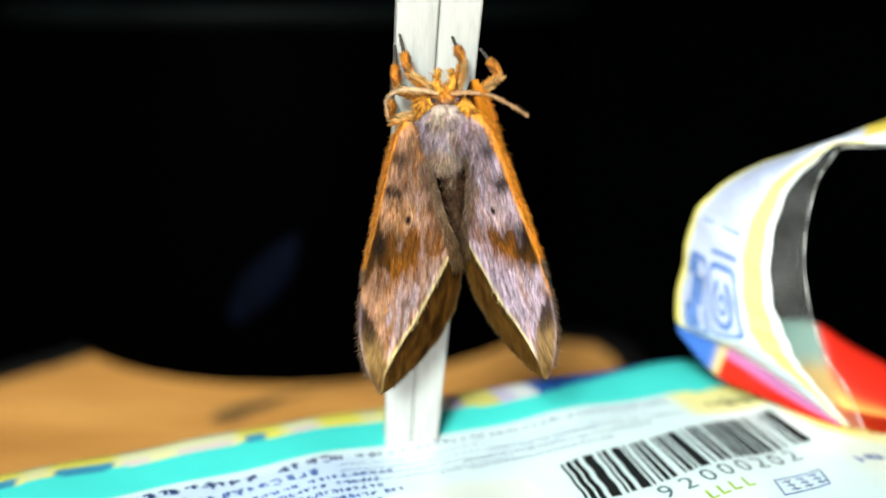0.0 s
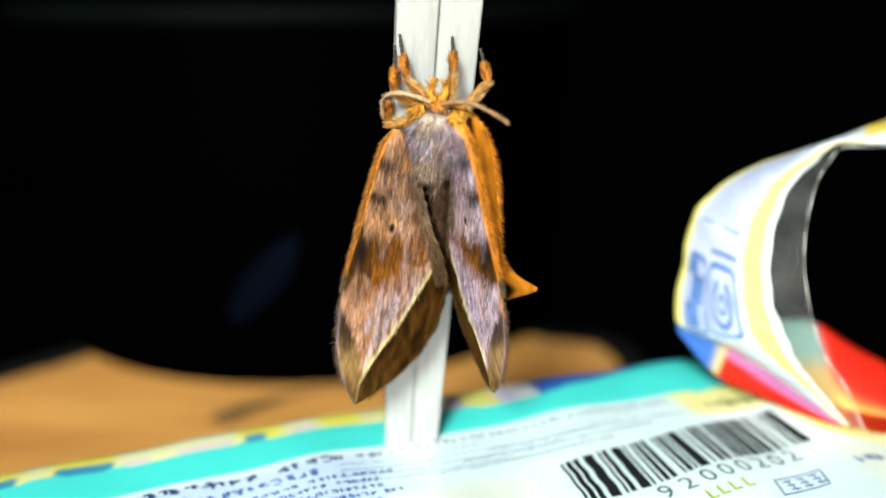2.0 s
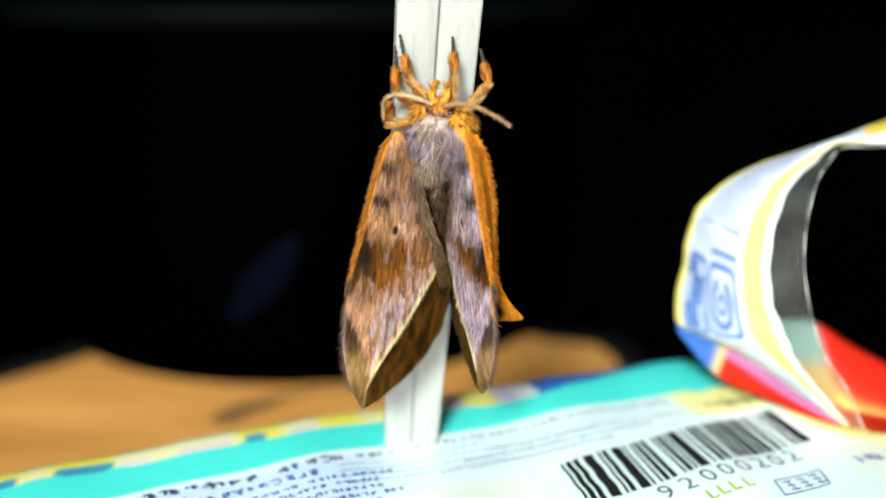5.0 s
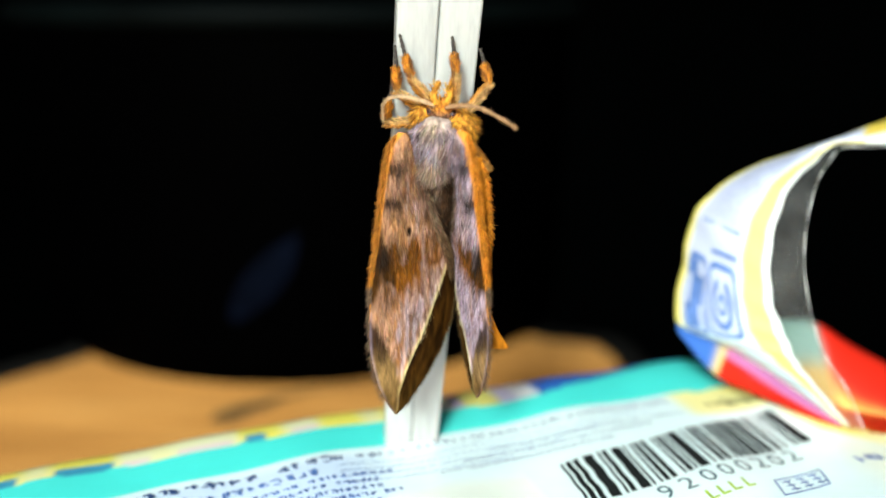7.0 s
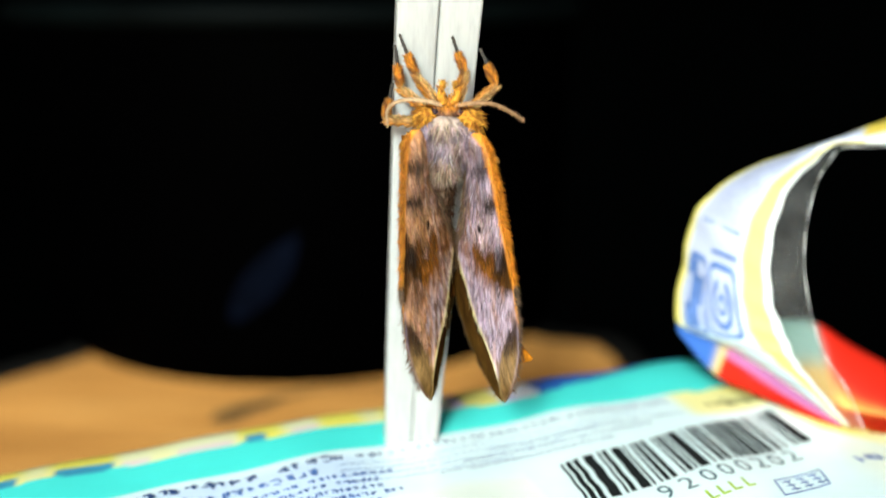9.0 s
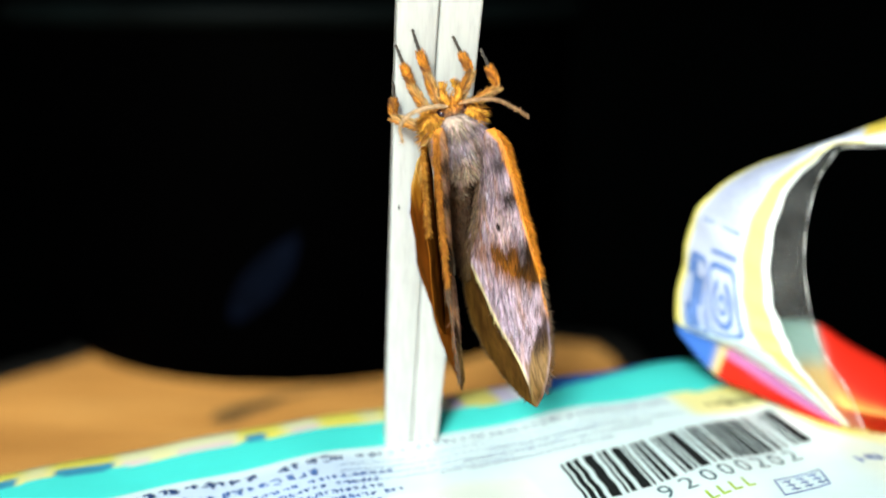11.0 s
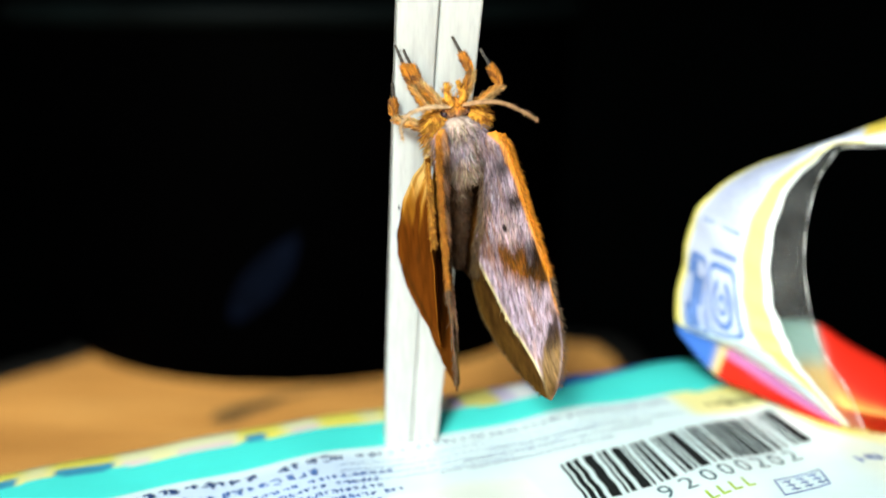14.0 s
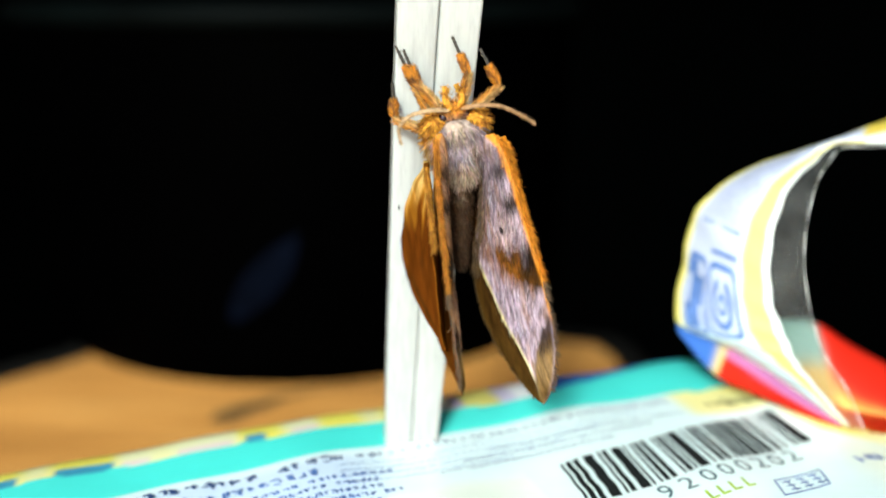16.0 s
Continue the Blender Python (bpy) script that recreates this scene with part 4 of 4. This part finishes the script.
def build_tibia(moth, L, rng):
    """Shin with a hairy tuft, along its z, from the knee; the thin jointed foot is a part of it."""
    bm = bmesh.new()
    pr = [(0, 0.14), (0.08, 0.20), (0.22, 0.26), (0.34, 0.25), (0.43, 0.18), (0.48, 0.13)]
    tube(bm, [(0, 0, L * u * MM) for u, r in pr], [r * MM for u, r in pr], 10, 0.75)
    c = lambda p: lerp((0.56, 0.20, 0.018), (0.16, 0.055, 0.014), step(noise.noise((p.x * 3000, p.y * 3000, p.z * 900 + L)), 0.0, 0.4))
    paint(bm, c)
    lay = bm.loops.layers.float_color.get("pattern")
    roots = []
    for k in range(650):
        th, u = rng.uniform(0, 6.28), rng.uniform(0.02, 0.48)
        r = interp(u, pr)
        roots.append((Vector((math.cos(th) * r * 0.9, math.sin(th) * r * 0.65, u * L)) * MM, Vector((math.cos(th) * 0.7, math.sin(th) * 0.7, rng.uniform(0.6, 1.5)))))
    hairs(bm, roots, 0.0005, 0.000028, rng, lay, c)
    ob = part("tibia", bm, FUR, moth, "orange tufted lower leg")
    bm = bmesh.new()
    path, rad = [], []
    for k in range(5):
        z0, z1 = 0.45 + 0.11 * k, 0.45 + 0.11 * (k + 1)
        path += [(0, 0, L * (z0 + 0.004) * MM), (0, 0, L * (z0 * 0.4 + z1 * 0.6) * MM), (0, 0, L * (z1 - 0.004) * MM)]
        rad += [(0.15 - 0.012 * k) * MM, (0.20 - 0.014 * k) * MM, (0.16 - 0.012 * k) * MM]
    tube(bm, path, rad, 9, 0.8)
    dark = lambda p: lerp((0.045, 0.040, 0.038), (0.17, 0.13, 0.09), 0.8 * step(math.sin(p.z / MM / L * 57.1), 0.55, 0.95) + 0.2 * step(p.z / MM / L, 0.85, 1.0))
    paint(bm, dark)
    lay = bm.loops.layers.float_color.get("pattern")
    hairs(bm, [(Vector((rng.gauss(0, 0.08), rng.gauss(0, 0.06), L * rng.uniform(0.46, 1.0))) * MM, Vector((rng.gauss(0, 0.5), rng.gauss(0, 0.5), 1))) for k in range(120)], 0.00022, 0.00002, rng, lay, dark)
    part("foot", bm, FUR, ob, "thin dark jointed foot")
    return ob


# t, x and z of the body (mm), yaw, lean, roll of the left and right forewing, their spread, then sweep, pitch and roll of the left and of the right hindwing on its forewing, last the lift and swing of an antenna
ROWS = [(0, 0.56, 58.79, -12, -1.97, -32, -32, 7.12, 13.96, -16, 4, 0, -8, 4, 0, 9, 0),
        (0.5, -0.1, 58.46, -21, 4.61, -36, -36, 3.34, 13.34, -16, 4, 0, -9, 3, 39, -6, -15),
        (1, -0.38, 58.08, -22, 3.82, -37, -37, 2.23, 12.96, -16, 4, 0, -9, 3, 39, -4.5, -15),
        (1.5, -0.36, 58.04, -22, 3.74, -37, -37, 1.83, 12.99, -16, 4, 0, -9, 6, 39, -4.5, -15),
        (2, -0.32, 57.94, -23.99, 4.28, -38, -38, 0.87, 11.74, -16, 4, 0, -9, 6, 39, -6, -15),
        (2.5, -0.33, 57.94, -23.99, 4.54, -38, -38, 0.33, 11.78, -16, 4, 0, -9, 6, 39, -6, -15),
        (3, -0.32, 57.93, -23.99, 4.96, -38, -38, -0.26, 11.81, -16, 4, 0, -9, 9, 24, -7.5, -15),
        (3.5, -0.32, 57.93, -23.99, 5.2, -38, -38, -1.09, 11.95, -16, 4, 0, -9, 9, 21, -7.5, -15),
        (4, -0.25, 57.86, -23.99, 4.59, -39, -39, -1, 11.1, -16, 4, 0, -9, 6, 24, -7.5, -15),
        (6.5, -0.27, 57.69, -20.99, 5.8, -50, -50, -4.77, 8.94, -14, 2, 10, -5, 3, 12, -4.5, -15),
        (7, -0.22, 57.67, -17.99, 5.24, -54, -54, -6.7, 8.85, -14, 2, 10, -5, 0, 18, -4.5, -15),
        (7.5, -0.21, 57.72, -17.99, 5.35, -54, -54, -6.14, 9.35, -14, 2, 10, -5, 0, 15, -6, -15),
        (8, -0.14, 57.65, -16.99, 5.45, -57, -57, -8.29, 8.57, -14, 2, 10, -5, 0, 15, -4.5, -15),
        (8.5, 0.19, 57.76, 0, 3.24, -58, -57, -6.6, 9.49, -21, 0, 8, -2.5, 0, 6, 6, 15),
        (9, 0.13, 57.81, 1, 3.65, -58, -57, -6.2, 10.14, -21, 0, 8, -2.5, 0, 6, 6, 15),
        (11.5, 1.29, 57.82, 25, -11.99, -78, -68, 5.77, -6.02, 0, 0, 14, -24, 4, 30, 19.5, -12),
        (12, 1.42, 57.83, 26, -12.72, -78, -68, 6.46, -6.47, 0, 0, 14, -24, 4, 30, 21, -15),
        (12.5, 1.51, 57.76, 27, -12.94, -78, -68, 6.75, -5.84, 0, 0, 14, -24, 4, 30, 22.5, -15),
        (13, 1.51, 57.73, 27, -12.96, -78, -68, 6.61, -5.59, 0, 0, 14, -24, 4, 30, 21, -15),
        (13.5, 1.44, 57.69, 25, -12.33, -78, -68, 5.53, -4.65, 0, 0, 14, -24, 4, 30, 19.5, -15),
        (14, 1.16, 57.71, 18, -5.67, -84, -62, 2.0, 4.92, -1, 0, 6, -24, 4, 30, 12, -15),
        (14.5, 1.42, 57.53, 18, -9.81, -90, -71, 3.68, -3, 0, 0, 13, -24, 4, 30, 16.5, -15),
        (15, 1.14, 57.51, 15, -3.55, -51, -46, 3.97, 9.37, 6, 0, 20, -24, 4, 30, 13.5, -6),
        (15.5, 1.18, 57.58, 15, -4.12, -51, -46, 4.26, 8.71, 6, 0, 20, -24, 4, 30, 12, -6),
        (16, 1.18, 57.44, 15, -6.72, -84, -66, 1.7, 3.3, -1, 0, 5, -24, 4, 30, 13.5, -9)]


def with_holds(rows):
    """The moth rests between short jerks: poses held until just before the next jerk, and one wing beat."""
    at = {r[0]: r for r in rows}
    extra = [(t, *at[src][1:]) for t, src in ((0.4, 0), (8.3, 8), (8.4, 8.5), (13.7, 13.5), (13.8, 14), (14.35, 14), (14.8, 14.5))]
    beat = list(at[15])
    beat[0], beat[5], beat[6], beat[7], beat[8] = 14.9, -10, -22, 18, 17
    return sorted(rows + extra + [tuple(beat)])


ROWS = with_holds(ROWS)
# how far each hindwing is drawn up under its forewing, in mm
SLIDE = [(0, 3.0), (0.4, 3.0), (0.5, 1.2), (2, 0.6), (3.5, 0), (4.2, 0), (6.3, -1.8), (9, -3.0), (11.5, 0), (16, 0)]
SLIDE_LEFT = [(0, 0), (9, 0), (11.5, -1.2), (13.7, -1.2), (13.8, -2.0), (16, -2.0)]
HOLDS = {"right_front": [(0, (0.8, 83.0, 67.5)), (16, (0.8, 83.0, 67.5))],
         "right_mid": [(0, (3.2, 83.4, 66.5)), (16, (3.2, 83.4, 66.5))],
         "left_front": [(0, (-3.7, 83.0, 67.7)), (9, (-3.7, 83.0, 67.7)), (10.6, (-2.6, 82.9, 68.2)), (13.4, (-2.6, 82.9, 68.2)), (13.9, (-3.4, 83.2, 66.4)), (16, (-3.4, 83.2, 66.4))],
         "left_mid": [(0, (-4.1, 83.4, 66.8)), (16, (-4.1, 83.4, 66.8))],
         "left_hind": [(0, (-4.4, 84.0, 63.5)), (16, (-4.4, 84.0, 63.5))],
         "right_hind": [(0, (2.6, 85.6, 57.0)), (16, (2.6, 85.6, 57.0))]}


def body_pose(r):
    z = r[2] * MM
    return pose(r[1] * MM, 0.0815 - (z - 0.058) * 0.13, z) @ pose(0, 0, 0, 0, r[4], 0) @ pose(0, 0, 0, 8, 0, 0) @ pose(0, 0, 0, 0, 0, r[3])


def wing_pose(side, yaw, roll, spread, sweep=0.0, pitch=0.0, deep=0.0, more=0.0, slide=0.0):
    k = side * yaw / 27
    return pose(side * 2.3 * MM, -1.8 * MM, (2.0 - 0.9 * k) * MM) @ pose(0, 0, 0, 0, -side * spread, 0) @ pose(0, 0, 0, -4 - 8 * k, 0, 0) @ pose(0, 0, 0, 0, 0, side * roll) @ pose(0, deep * MM, slide * MM, 0, -side * sweep, 0) @ pose(0, 0, 0, pitch, 0, 0) @ pose(0, 0, 0, 0, 0, side * more)


def limb_pose(a, b, face):
    """At a, z towards b."""
    z = (b - a).normalized()
    x = face.cross(z).normalized()
    y = z.cross(x)
    m = Matrix((x, y, z)).transposed().to_4x4()
    m.translation = a
    return m


def motions():
    walk(MOTH, [(r[0], body_pose(r)) for r in ROWS])
    for side, (fore, hind) in WINGS.items():
        i = 5 if side < 0 else 6
        walk(fore, [(r[0], wing_pose(side, r[3], r[i], r[i + 2])) for r in ROWS])
        k = 9 if side < 0 else 12
        walk(hind, [(r[0], wing_pose(side, r[3], r[i], r[i + 2], r[k], r[k + 1], 1.0, r[k + 2], interp(r[0], SLIDE if side > 0 else SLIDE_LEFT))) for r in ROWS])
    walk(feeler_parts[0], [(r[0], pose(0.0005, -0.0013, 0.0045) @ pose(0, 0, 0, 0, r[15], 0) @ pose(0, 0, 0, 0, 0, r[16])) for r in ROWS])
    for femur, tibia, hip, key, pole, fem, tib in leg_parts:
        up, down = [], []
        for r in ROWS:
            inv = body_pose(r).inverted()
            f = Vector([float(np.interp(r[0], [h[0] for h in HOLDS[key]], [h[1][k] for h in HOLDS[key]])) for k in range(3)]) * MM
            f, h = inv @ f, Vector(hip) * MM
            d = f - h
            a, b = fem * MM, tib * MM
            L = min(d.length, (a + b) * 0.999)
            L = max(L, abs(a - b) * 1.01)
            ca = (a * a + L * L - b * b) / (2 * a * L)
            z = d.normalized()
            p = Vector(pole)
            p = (p - z * p.dot(z)).normalized()
            knee = h + z * a * ca + p * a * math.sqrt(max(0, 1 - ca * ca))
            up.append((r[0], limb_pose(h, knee, Vector((0, -1, 0.2)))))
            down.append((r[0], limb_pose(knee, f, Vector((0, -1, 0.2)))))
        walk(femur, up)
        walk(tibia, down)


build_place()
build_jar()
build_bag()
build_sticks()
MOTH, WINGS, leg_parts, feeler_parts = build_moth()
motions()
